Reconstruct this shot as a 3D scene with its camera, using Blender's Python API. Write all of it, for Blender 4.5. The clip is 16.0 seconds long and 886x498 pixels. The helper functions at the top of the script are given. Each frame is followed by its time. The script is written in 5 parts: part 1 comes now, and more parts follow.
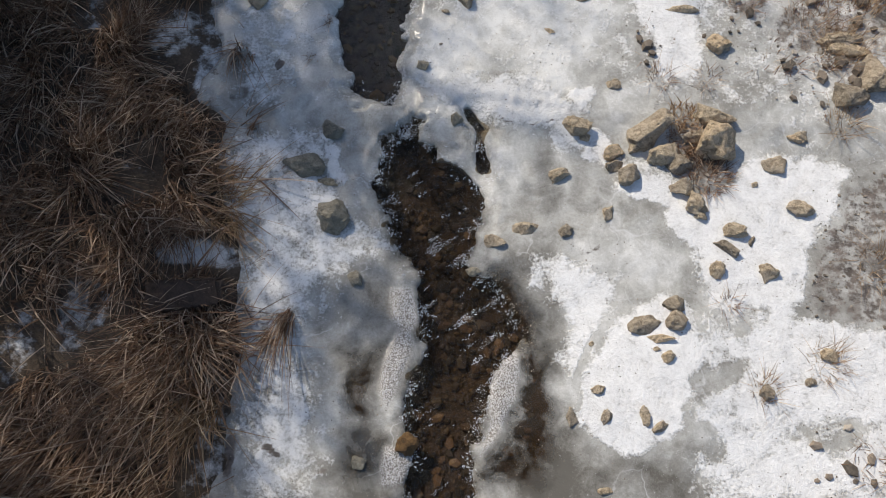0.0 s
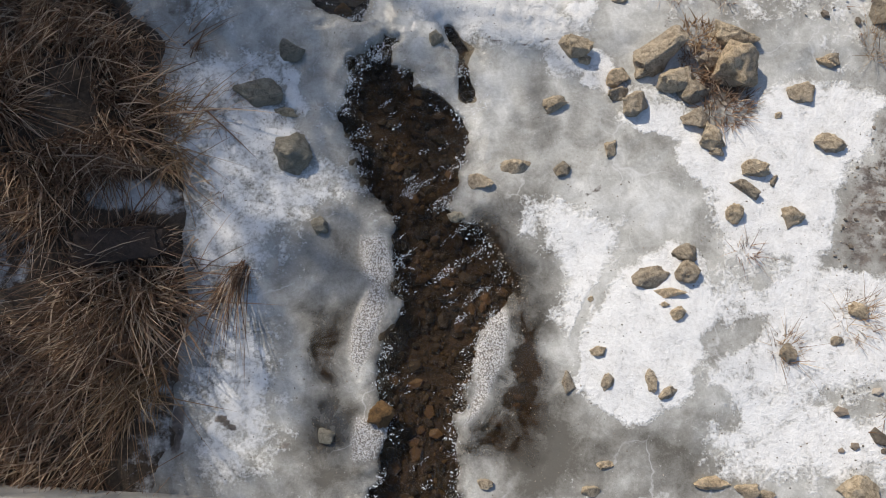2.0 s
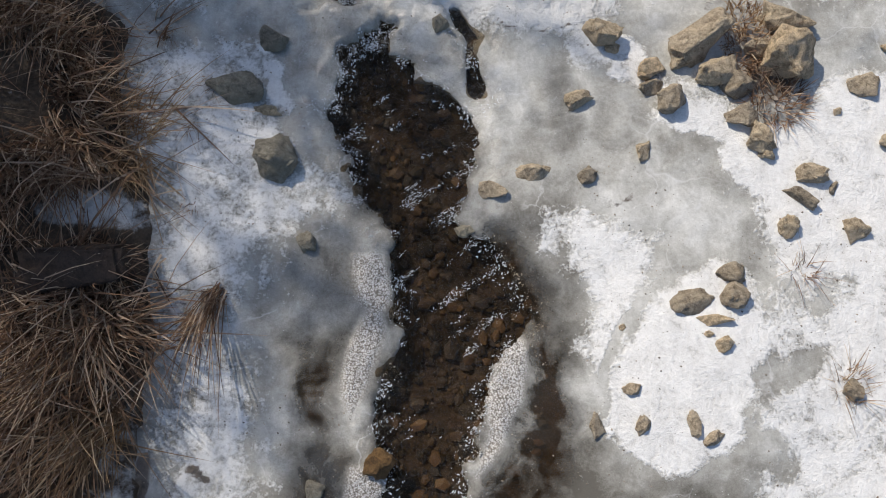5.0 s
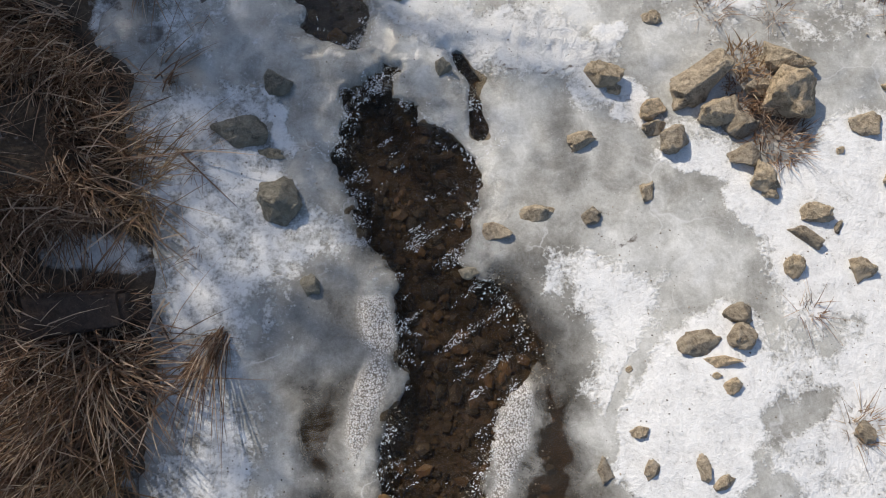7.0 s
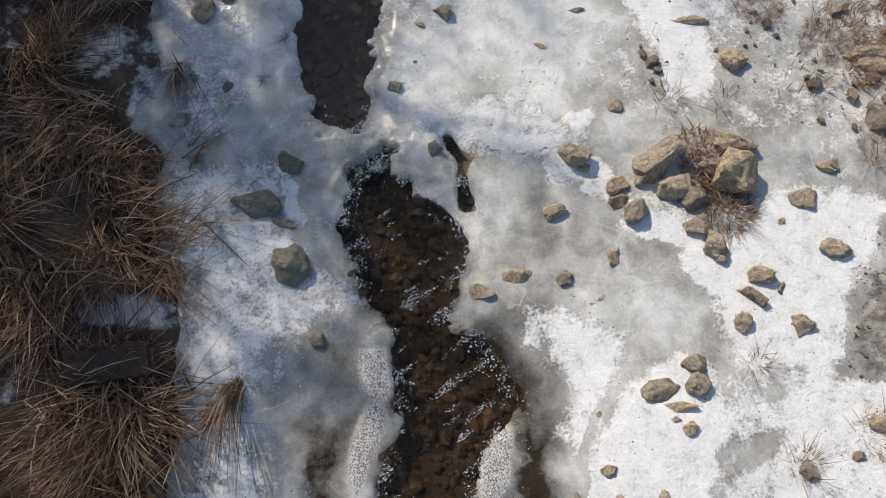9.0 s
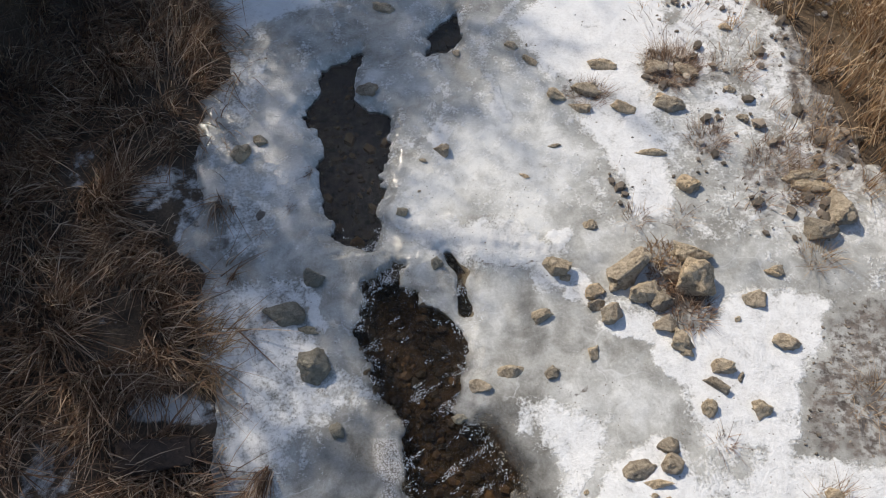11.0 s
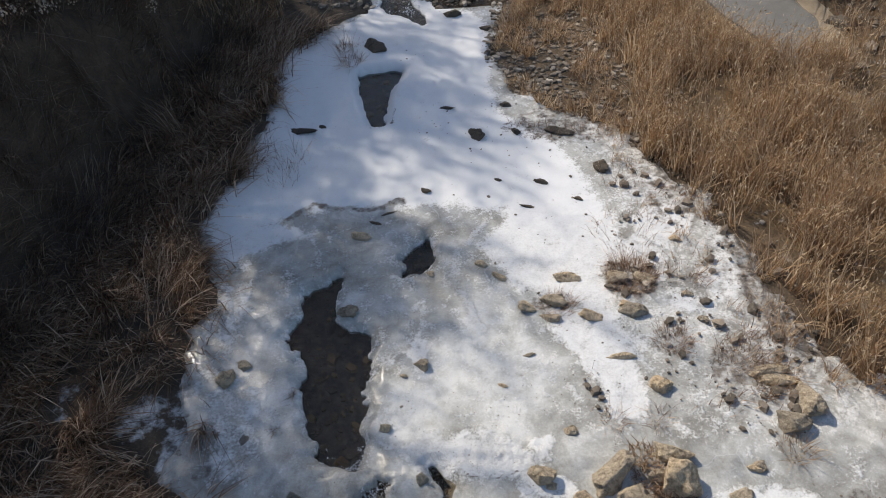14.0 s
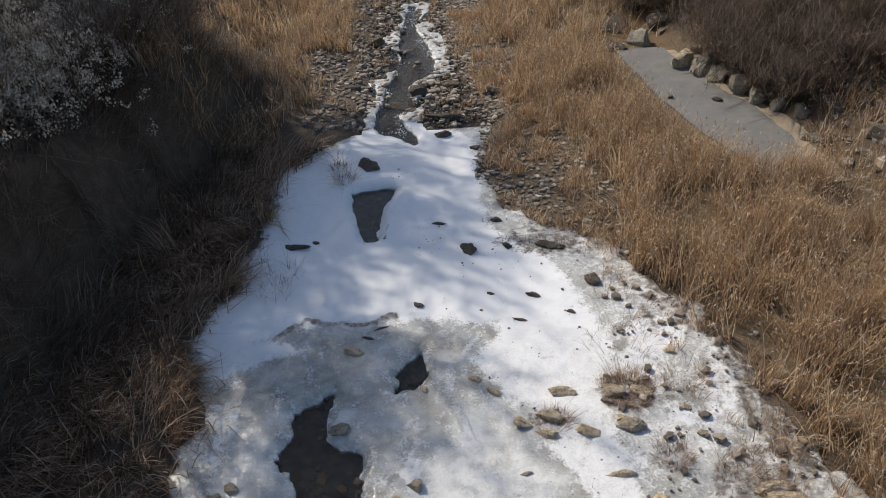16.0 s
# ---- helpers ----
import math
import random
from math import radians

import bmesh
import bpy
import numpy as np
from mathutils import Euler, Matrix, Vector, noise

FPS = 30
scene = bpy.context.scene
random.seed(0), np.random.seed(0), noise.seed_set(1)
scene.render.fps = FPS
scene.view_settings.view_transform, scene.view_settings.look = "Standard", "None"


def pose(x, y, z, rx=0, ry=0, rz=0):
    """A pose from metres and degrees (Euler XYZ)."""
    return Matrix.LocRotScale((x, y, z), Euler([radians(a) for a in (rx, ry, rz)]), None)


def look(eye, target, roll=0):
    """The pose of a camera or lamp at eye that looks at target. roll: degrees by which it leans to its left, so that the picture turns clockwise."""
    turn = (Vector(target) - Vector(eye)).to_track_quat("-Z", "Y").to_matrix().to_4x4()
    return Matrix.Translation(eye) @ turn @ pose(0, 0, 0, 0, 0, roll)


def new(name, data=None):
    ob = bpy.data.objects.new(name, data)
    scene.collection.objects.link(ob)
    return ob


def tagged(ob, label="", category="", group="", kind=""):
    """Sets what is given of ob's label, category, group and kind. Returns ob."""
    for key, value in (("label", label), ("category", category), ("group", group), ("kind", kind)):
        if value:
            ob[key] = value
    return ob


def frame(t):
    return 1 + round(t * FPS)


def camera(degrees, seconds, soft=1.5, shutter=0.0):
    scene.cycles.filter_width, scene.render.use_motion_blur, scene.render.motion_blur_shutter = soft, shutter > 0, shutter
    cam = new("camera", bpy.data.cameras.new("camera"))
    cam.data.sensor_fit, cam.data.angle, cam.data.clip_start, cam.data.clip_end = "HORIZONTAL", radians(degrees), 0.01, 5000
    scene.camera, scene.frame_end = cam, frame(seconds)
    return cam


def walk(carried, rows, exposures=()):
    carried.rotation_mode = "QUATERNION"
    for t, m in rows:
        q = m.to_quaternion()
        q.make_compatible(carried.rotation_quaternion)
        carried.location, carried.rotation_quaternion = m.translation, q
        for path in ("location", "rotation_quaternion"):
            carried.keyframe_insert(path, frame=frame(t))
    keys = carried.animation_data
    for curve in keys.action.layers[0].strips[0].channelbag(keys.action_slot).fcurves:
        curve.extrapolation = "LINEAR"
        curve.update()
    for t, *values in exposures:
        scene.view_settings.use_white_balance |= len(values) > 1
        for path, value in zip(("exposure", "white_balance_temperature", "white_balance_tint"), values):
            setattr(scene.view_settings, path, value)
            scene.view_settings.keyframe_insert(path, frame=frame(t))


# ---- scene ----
cam = camera(62.26, 16.0, soft=1.0)
# seconds, eye, Euler angles in degrees
ROWS = [
    (0.0, -0.020, 0.079, 4.860, 17.89, 3.00, 4.11),
    (0.5, -0.040, 0.158, 4.705, 16.62, 2.74, 3.83),
    (1.0, -0.051, 0.225, 4.550, 15.07, 2.24, 3.54),
    (1.5, -0.056, 0.277, 4.393, 13.36, 1.72, 3.39),
    (2.0, -0.064, 0.332, 4.243, 12.62, 1.50, 3.43),
    (2.5, -0.069, 0.375, 4.098, 11.66, 1.35, 3.29),
    (3.0, -0.076, 0.434, 3.957, 11.49, 1.19, 3.43),
    (3.5, -0.090, 0.515, 3.828, 12.11, 1.23, 3.48),
    (4.0, -0.104, 0.571, 3.686, 11.77, 1.25, 3.50),
    (6.5, -0.144, 0.633, 3.685, 13.41, 2.07, 2.63),
    (7.0, -0.138, 0.665, 3.688, 14.29, 1.89, 2.83),
    (7.5, -0.124, 0.661, 3.759, 15.30, 1.71, 3.05),
    (8.0, -0.107, 0.613, 3.902, 16.38, 1.66, 3.02),
    (8.5, -0.093, 0.558, 4.040, 17.42, 1.71, 2.80),
    (9.0, -0.078, 0.509, 4.187, 19.24, 1.70, 2.75),
    (11.5, -0.008, 0.064, 4.932, 31.18, 2.64, 1.67),
    (12.0, -0.001, 0.014, 4.987, 34.08, 2.64, 1.38),
    (12.5, -0.001, 0.008, 4.994, 37.09, 2.99, 0.50),
    (13.0, 0.000, -0.005, 5.004, 39.85, 3.01, -0.31),
    (13.5, -0.000, 0.004, 4.997, 42.63, 3.17, -1.00),
    (14.0, -0.000, 0.000, 5.000, 45.08, 3.15, -1.53),
    (14.5, -0.000, 0.003, 4.998, 47.25, 2.91, -1.84),
    (15.0, 0.000, -0.002, 5.001, 49.46, 2.90, -2.25),
    (15.5, 0.000, -0.001, 5.000, 51.82, 3.01, -2.35),
    (16.0, 0.000, -0.000, 5.000, 53.93, 3.24, -2.35),
]
walk(cam, [(t, pose(x, y, z, rx, ry, rz)) for t, x, y, z, rx, ry, rz in ROWS])

# ---- world, sun, exposure ----
SUN_AZ = Vector((-0.68, 0.73, 0)).normalized()
SUN_EL = radians(42)
world = bpy.data.worlds.new("world")
scene.world = world
world.use_nodes = True
wn = world.node_tree
bg = wn.nodes["Background"]
sky = wn.nodes.new("ShaderNodeTexSky")
sky.sky_type = "NISHITA"
sky.sun_disc = False
sky.sun_elevation = SUN_EL
sky.sun_rotation = math.atan2(SUN_AZ.x, SUN_AZ.y)
wn.links.new(sky.outputs[0], bg.inputs[0])
bg.inputs[1].default_value = 0.15
sun = new("sun", bpy.data.lights.new("sun", "SUN"))
sun.data.energy, sun.data.angle, sun.data.color = 4.6, radians(0.6), (1.0, 0.905, 0.775)
to_sun = SUN_AZ * math.cos(SUN_EL) + Vector((0, 0, math.sin(SUN_EL)))
sun.matrix_world = look(to_sun * 40, (0, 0, 0))
scene.view_settings.exposure = -0.15

# ---- helpers of this scene ----
rng = np.random.default_rng(7)


def vnoise(x, y, scale, seed=0):
    """Smooth value noise in -1..1 on arrays, one lattice cell being scale metres."""
    x, y = np.asarray(x, float) / scale + 917.3 + seed * 13.7, np.asarray(y, float) / scale + 513.9 + seed * 7.1
    xi, yi = np.floor(x).astype(np.int64), np.floor(y).astype(np.int64)
    fx, fy = x - xi, y - yi
    fx, fy = fx * fx * (3 - 2 * fx), fy * fy * (3 - 2 * fy)

    def h(a, b):
        n = (a * 374761393 + b * 668265263 + seed * 974711) & 0x7FFFFFFF
        n = ((n ^ (n >> 13)) * 1274126177) & 0x7FFFFFFF
        return ((n ^ (n >> 16)) & 0xFFFF) / 32767.5 - 1
    a, b, c, d = h(xi, yi), h(xi + 1, yi), h(xi, yi + 1), h(xi + 1, yi + 1)
    return (a * (1 - fx) + b * fx) * (1 - fy) + (c * (1 - fx) + d * fx) * fy


def fbm(x, y, scale, seed=0, octaves=3):
    out, amp, total = 0, 1.0, 0.0
    for k in range(octaves):
        out = out + amp * vnoise(x, y, scale / 2 ** k, seed + k)
        total += amp
        amp *= 0.55
    return out / total


def smooth(a, b, v):
    t = np.clip((v - a) / (b - a), 0, 1)
    return t * t * (3 - 2 * t)


def along(line, y):
    """x of a bank's line at y."""
    ys, xs = [p[1] for p in line], [p[0] for p in line]
    return np.interp(y, ys, xs)


def poly_sdf(poly, x, y):
    """Signed distance to a closed outline, negative inside."""
    p = np.array(poly, float)
    best = np.full(np.shape(x), 1e9)
    inside = np.zeros(np.shape(x), bool)
    for (ax, ay), (bx, by) in zip(p, np.roll(p, -1, 0)):
        dx, dy = bx - ax, by - ay
        t = np.clip(((x - ax) * dx + (y - ay) * dy) / (dx * dx + dy * dy + 1e-12), 0, 1)
        best = np.minimum(best, np.hypot(x - ax - t * dx, y - ay - t * dy))
        if ay != by:
            cross = (ay > y) != (by > y)
            inside ^= cross & (x < (bx - ax) * (y - ay) / (by - ay) + ax)
    return np.where(inside, -best, best)


def fast_mesh(name, verts, quads=None, tris=None, flat=False):
    """A mesh from arrays of corners and of faces."""
    me = bpy.data.meshes.new(name)
    verts = np.asarray(verts, np.float32).reshape(-1, 3)
    loops, starts, totals = [], [], []
    n = 0
    for block, size in ((quads, 4), (tris, 3)):
        if block is None or not len(block):
            continue
        block = np.asarray(block, np.int32).reshape(-1, size)
        loops.append(block.ravel())
        starts.append(n + np.arange(len(block), dtype=np.int32) * size)
        totals.append(np.full(len(block), size, np.int32))
        n += block.size
    loops, starts, totals = np.concatenate(loops), np.concatenate(starts), np.concatenate(totals)
    me.vertices.add(len(verts))
    me.vertices.foreach_set("co", verts.ravel())
    me.loops.add(len(loops))
    me.loops.foreach_set("vertex_index", loops)
    me.polygons.add(len(starts))
    me.polygons.foreach_set("loop_start", starts)
    me.polygons.foreach_set("loop_total", totals)
    me.polygons.foreach_set("use_smooth", np.full(len(starts), not flat))
    me.update(calc_edges=True)
    return me


def attribute(me, name, values):
    a = me.attributes.new(name, "FLOAT", "POINT")
    a.data.foreach_set("value", np.asarray(values, np.float32).ravel())


def part(name, me, material, parent=None, label=""):
    """Links a mesh (or bmesh) as one object, under a thing where one is given."""
    if isinstance(me, bmesh.types.BMesh):
        bm, me = me, bpy.data.meshes.new(name)
        bm.to_mesh(me)
        bm.free()
    ob = new(name, me)
    if material and not me.materials:
        me.materials.append(material)
    if parent:
        ob.parent = parent
    if label:
        ob["label"] = label
    return ob


# ---- materials ----
class Nodes:
    """Short hand for a node material."""

    def __init__(self, name):
        self.mat = bpy.data.materials.new(name)
        self.mat.use_nodes = True
        self.tree = self.mat.node_tree
        self.bsdf = self.tree.nodes["Principled BSDF"]
        self.out = self.tree.nodes["Material Output"]
        self.coord = self.tree.nodes.new("ShaderNodeTexCoord").outputs["Object"]

    def link(self, a, b):
        self.tree.links.new(a, b)

    def set(self, key, value):
        socket = self.bsdf.inputs[key]
        if hasattr(value, "links"):
            self.link(value, socket)
        else:
            socket.default_value = (*value, 1) if isinstance(value, tuple) else value

    def noise(self, scale, detail=6, rough=0.6, vector=None, distort=0.0):
        n = self.tree.nodes.new("ShaderNodeTexNoise")
        n.inputs["Scale"].default_value, n.inputs["Detail"].default_value = scale, detail
        n.inputs["Roughness"].default_value, n.inputs["Distortion"].default_value = rough, distort
        self.link(vector or self.coord, n.inputs["Vector"])
        return n.outputs["Fac"]

    def voronoi(self, scale, feature="F1", out="Distance"):
        n = self.tree.nodes.new("ShaderNodeTexVoronoi")
        n.feature = feature
        n.inputs["Scale"].default_value = scale
        self.link(self.coord, n.inputs["Vector"])
        return n.outputs[out]

    def attr(self, name):
        n = self.tree.nodes.new("ShaderNodeAttribute")
        n.attribute_name = name
        return n.outputs["Fac"]

    def math(self, op, a, b=0.0, clamp=False):
        n = self.tree.nodes.new("ShaderNodeMath")
        n.operation, n.use_clamp = op, clamp
        for s, v in zip(n.inputs, (a, b)):
            if hasattr(v, "links"):
                self.link(v, s)
            else:
                s.default_value = v
        return n.outputs[0]

    def ramp(self, fac, *stops):
        n = self.tree.nodes.new("ShaderNodeValToRGB")
        el = n.color_ramp.elements
        while len(el) < len(stops):
            el.new(0.5)
        for e, (pos, col) in zip(el, stops):
            e.position = pos
            e.color = (col, col, col, 1) if isinstance(col, (int, float)) else (*col, 1)
        self.link(fac, n.inputs[0])
        return n.outputs[0]

    def mix(self, fac, a, b, blend="MIX"):
        n = self.tree.nodes.new("ShaderNodeMix")
        n.data_type, n.blend_type = "RGBA", blend
        for s, v in ((n.inputs["Factor"], fac), (n.inputs["A"], a), (n.inputs["B"], b)):
            if hasattr(v, "links"):
                self.link(v, s)
            else:
                s.default_value = (*v, 1) if isinstance(v, tuple) else v
        return n.outputs["Result"]

    def bump(self, height, strength=0.5, distance=0.02, after=None):
        n = self.tree.nodes.new("ShaderNodeBump")
        n.inputs["Strength"].default_value, n.inputs["Distance"].default_value = strength, distance
        self.link(height, n.inputs["Height"])
        if after:
            self.link(after, n.inputs["Normal"])
        return n.outputs[0]

    def island(self):
        return self.tree.nodes.new("ShaderNodeNewGeometry").outputs["Random Per Island"]

    def random(self):
        return self.tree.nodes.new("ShaderNodeObjectInfo").outputs["Random"]


def ice_material():
    m = Nodes("ice")
    frost, thin, dirt, milk, foam, crumple, drift = [m.attr(a) for a in ("frost", "thin", "dirt", "milk", "foam", "crumple", "drift")]
    big, mid, fine, grit = m.noise(2.6, 4, 0.6, distort=0.3), m.noise(10, 7, 0.68, distort=0.25), m.noise(48, 5, 0.65), m.noise(150, 3, 0.6)

    def swing(n, by):
        return m.math("MULTIPLY", m.math("SUBTRACT", n, 0.5), by)
    v = m.math("ADD", m.math("ADD", frost, swing(big, 0.5)), m.math("ADD", swing(mid, 0.9), swing(fine, 0.6)))
    white = m.ramp(v, (0.41, 0.0), (0.50, 0.55), (0.61, 1.0))
    # clear ice: milky clouds, bubbles and healed cracks
    cloud = m.math("ADD", swing(m.noise(1.9, 3, 0.55, distort=0.9), 1.0), swing(m.noise(6.5, 5, 0.62, distort=0.6), 0.85))
    cloud = m.math("ADD", m.math("ADD", milk, cloud), m.math("ADD", swing(fine, 0.40), swing(grit, 0.30)))
    clear = m.ramp(cloud, (0.05, (0.13, 0.12, 0.10)), (0.38, (0.285, 0.277, 0.25)), (0.62, (0.44, 0.434, 0.403)), (0.95, (0.70, 0.697, 0.67)))
    bubble = m.ramp(m.math("ADD", m.voronoi(34), m.math("MULTIPLY", mid, 0.35)), (0.20, 1.0), (0.27, 0.0))
    clear = m.mix(m.math("MULTIPLY", bubble, 0.45), clear, (0.72, 0.72, 0.71))
    bent = m.tree.nodes.new("ShaderNodeVectorMath")
    bent.operation = "MULTIPLY_ADD"
    warp = m.tree.nodes.new("ShaderNodeTexNoise")
    warp.inputs["Scale"].default_value, warp.inputs["Detail"].default_value = 4.0, 5
    m.link(m.coord, warp.inputs["Vector"])
    m.link(warp.outputs["Color"], bent.inputs[0])
    bent.inputs[1].default_value = (0.35, 0.35, 0.0)
    m.link(m.coord, bent.inputs[2])
    net = m.tree.nodes.new("ShaderNodeTexVoronoi")
    net.feature = "DISTANCE_TO_EDGE"
    net.inputs["Scale"].default_value = 2.1
    m.link(bent.outputs[0], net.inputs["Vector"])
    crack = m.math("MULTIPLY", m.ramp(net.outputs["Distance"], (0.0, 1.0), (0.014, 0.0)), m.ramp(m.noise(1.7, 3), (0.5, 0.0), (0.6, 0.8)))
    clear = m.mix(m.math("MULTIPLY", crack, 0.55), clear, (0.70, 0.70, 0.70))
    # old snow: bright crust with small pits
    crust = m.math("ADD", m.math("MULTIPLY", fine, 0.35), m.math("ADD", m.math("MULTIPLY", mid, 0.45), m.math("MULTIPLY", grit, 0.2)))
    snow = m.ramp(crust, (0.37, (0.50, 0.495, 0.48)), (0.45, (0.67, 0.667, 0.655)), (0.56, (0.79, 0.79, 0.78)))
    snow = m.mix(m.math("MULTIPLY", drift, 0.8), snow, (0.77, 0.775, 0.78))
    col = m.mix(white, clear, snow)
    froth = m.ramp(m.math("ADD", m.voronoi(110), swing(fine, 0.8)), (0.15, (0.74, 0.73, 0.72)), (0.5, (0.42, 0.40, 0.37)), (0.75, (0.18, 0.16, 0.14)))
    col = m.mix(foam, col, froth)
    d = m.math("ADD", dirt, swing(m.noise(12, 9, 0.75), 1.9))
    d = m.ramp(d, (0.50, 0.0), (0.74, 1.0))
    col = m.mix(d, col, m.ramp(mid, (0.32, (0.06, 0.05, 0.042)), (0.68, (0.24, 0.205, 0.175))))
    m.set("Base Color", col)
    gloss = m.ramp(white, (0.0, 0.20), (0.6, 0.5), (1.0, 0.75))
    m.set("Roughness", m.mix(m.math("MULTIPLY", crumple, 0.7), gloss, (0.16, 0.16, 0.16)))
    m.set("Specular IOR Level", 0.45)
    rough = m.math("MULTIPLY", m.math("ADD", m.math("MULTIPLY", fine, 1.0), m.math("MULTIPLY", grit, 0.35)), m.math("MULTIPLY", m.math("ADD", m.math("MULTIPLY", white, 0.9), 0.12), m.math("SUBTRACT", 1.0, m.math("MULTIPLY", drift, 0.8))))
    b1 = m.bump(m.math("ADD", rough, m.math("MULTIPLY", mid, 0.7)), 0.5, 0.016)
    shards = m.math("MULTIPLY", m.math("ADD", m.noise(30, 4, 0.7, distort=1.5), m.math("MULTIPLY", fine, 0.5)), m.math("MAXIMUM", crumple, foam))
    m.set("Normal", m.bump(shards, 0.6, 0.022, b1))
    # thin clear ice lets the bed show
    tr = m.tree.nodes.new("ShaderNodeBsdfTransparent")
    tr.inputs[0].default_value = (0.78, 0.68, 0.55, 1)
    mx = m.tree.nodes.new("ShaderNodeMixShader")
    t = m.math("MULTIPLY", thin, m.math("ADD", 0.9, swing(m.noise(5, 6, 0.62, distort=0.6), 2.6)))
    t = m.ramp(t, (0.22, 0.0), (0.95, 0.94))
    m.link(t, mx.inputs[0])
    m.link(m.bsdf.outputs[0], mx.inputs[1])
    m.link(tr.outputs[0], mx.inputs[2])
    m.link(mx.outputs[0], m.out.inputs[0])
    return m.mat


def water_material():
    m = Nodes("water")
    flow = m.attr("flow")
    stretch = m.tree.nodes.new("ShaderNodeMapping")
    stretch.inputs["Scale"].default_value = (1.0, 0.6, 1.0)
    m.link(m.coord, stretch.inputs["Vector"])
    w = m.noise(26, 4, 0.6, stretch.outputs[0], 1.2)
    w2 = m.noise(75, 3, 0.6, stretch.outputs[0], 0.8)
    h = m.math("MULTIPLY", m.math("ADD", w, m.math("MULTIPLY", w2, 0.45)), flow)
    nrm = m.bump(h, 1.0, 0.05)
    gl = m.tree.nodes.new("ShaderNodeBsdfGlossy")
    m.link(m.math("ADD", m.math("MULTIPLY", flow, 0.10), 0.04), gl.inputs["Roughness"])
    m.link(nrm, gl.inputs["Normal"])
    tr = m.tree.nodes.new("ShaderNodeBsdfTransparent")
    m.link(m.mix(flow, (0.54, 0.555, 0.56), (0.46, 0.39, 0.30)), tr.inputs[0])
    fr = m.tree.nodes.new("ShaderNodeFresnel")
    fr.inputs["IOR"].default_value = 1.38
    m.link(nrm, fr.inputs["Normal"])
    mx = m.tree.nodes.new("ShaderNodeMixShader")
    m.link(m.math("ADD", fr.outputs[0], m.math("MULTIPLY", flow, 0.015)), mx.inputs[0])
    m.link(tr.outputs[0], mx.inputs[1])
    m.link(gl.outputs[0], mx.inputs[2])
    m.link(mx.outputs[0], m.out.inputs[0])
    return m.mat


def ground_material():
    m = Nodes("soil")
    frost, bed, gold = m.attr("frost"), m.attr("bed"), m.attr("gold")
    mid, fine = m.noise(6, 7, 0.65), m.noise(45, 6, 0.7)
    soil = m.ramp(m.math("ADD", m.math("MULTIPLY", mid, 0.5), m.math("MULTIPLY", fine, 0.5)),
                  (0.35, (0.035, 0.026, 0.018)), (0.5, (0.085, 0.062, 0.042)), (0.65, (0.16, 0.12, 0.08)))
    straw = m.ramp(fine, (0.3, (0.08, 0.05, 0.025)), (0.7, (0.27, 0.18, 0.085)))
    col = m.mix(gold, soil, straw)
    mud = m.ramp(m.noise(14, 7, 0.7), (0.35, (0.030, 0.021, 0.013)), (0.52, (0.075, 0.052, 0.03)), (0.7, (0.15, 0.10, 0.052)))
    col = m.mix(bed, col, mud)
    col = m.mix(m.attr("slate"), col, m.ramp(m.noise(12, 7, 0.7), (0.38, (0.018, 0.017, 0.017)), (0.52, (0.05, 0.046, 0.043)), (0.66, (0.10, 0.086, 0.07))))
    v = m.math("ADD", frost, m.math("MULTIPLY", m.math("SUBTRACT", m.noise(9, 7, 0.7), 0.5), 1.3))
    v = m.ramp(v, (0.45, 0.0), (0.7, 1.0))
    col = m.mix(v, col, m.ramp(fine, (0.3, (0.55, 0.55, 0.54)), (0.7, (0.80, 0.80, 0.79))))
    m.set("Base Color", col)
    m.set("Roughness", 0.9)
    m.set("Normal", m.bump(m.math("ADD", mid, fine), 0.7, 0.03))
    return m.mat


def rock_material(name, dark, light, stain):
    m = Nodes(name)
    big, mid, fine = m.noise(7, 5, 0.6), m.noise(24, 7, 0.68, distort=0.5), m.noise(110, 6, 0.75)
    col = m.ramp(m.math("ADD", m.math("MULTIPLY", mid, 0.6), m.math("MULTIPLY", fine, 0.4)), (0.38, dark), (0.58, light))
    col = m.mix(m.ramp(big, (0.45, 0.0), (0.68, 0.75)), col, stain)
    tone = m.ramp(m.random(), (0.0, (0.58, 0.58, 0.59)), (0.35, (0.88, 0.86, 0.85)), (0.7, (1.0, 0.96, 0.9)), (1.0, (1.2, 1.08, 0.94)))
    m.set("Base Color", m.mix(1.0, col, tone, "MULTIPLY"))
    m.set("Roughness", 0.85)
    m.set("Normal", m.bump(m.math("ADD", mid, m.math("MULTIPLY", fine, 0.5)), 1.0, 0.035))
    return m.mat


def blade_material(name, dark, mid, light, rough=0.65):
    m = Nodes(name)
    col = m.ramp(m.island(), (0.0, dark), (0.55, mid), (0.95, light))
    m.set("Base Color", m.mix(m.noise(0.9, 4), col, m.mix(0.5, col, mid), "MIX"))
    m.set("Roughness", rough)
    m.set("Specular IOR Level", 0.3)
    tl = m.tree.nodes.new("ShaderNodeBsdfTranslucent")
    m.link(col, tl.inputs[0])
    mx = m.tree.nodes.new("ShaderNodeMixShader")
    mx.inputs[0].default_value = 0.38
    m.link(m.bsdf.outputs[0], mx.inputs[1])
    m.link(tl.outputs[0], mx.inputs[2])
    m.link(mx.outputs[0], m.out.inputs[0])
    return m.mat


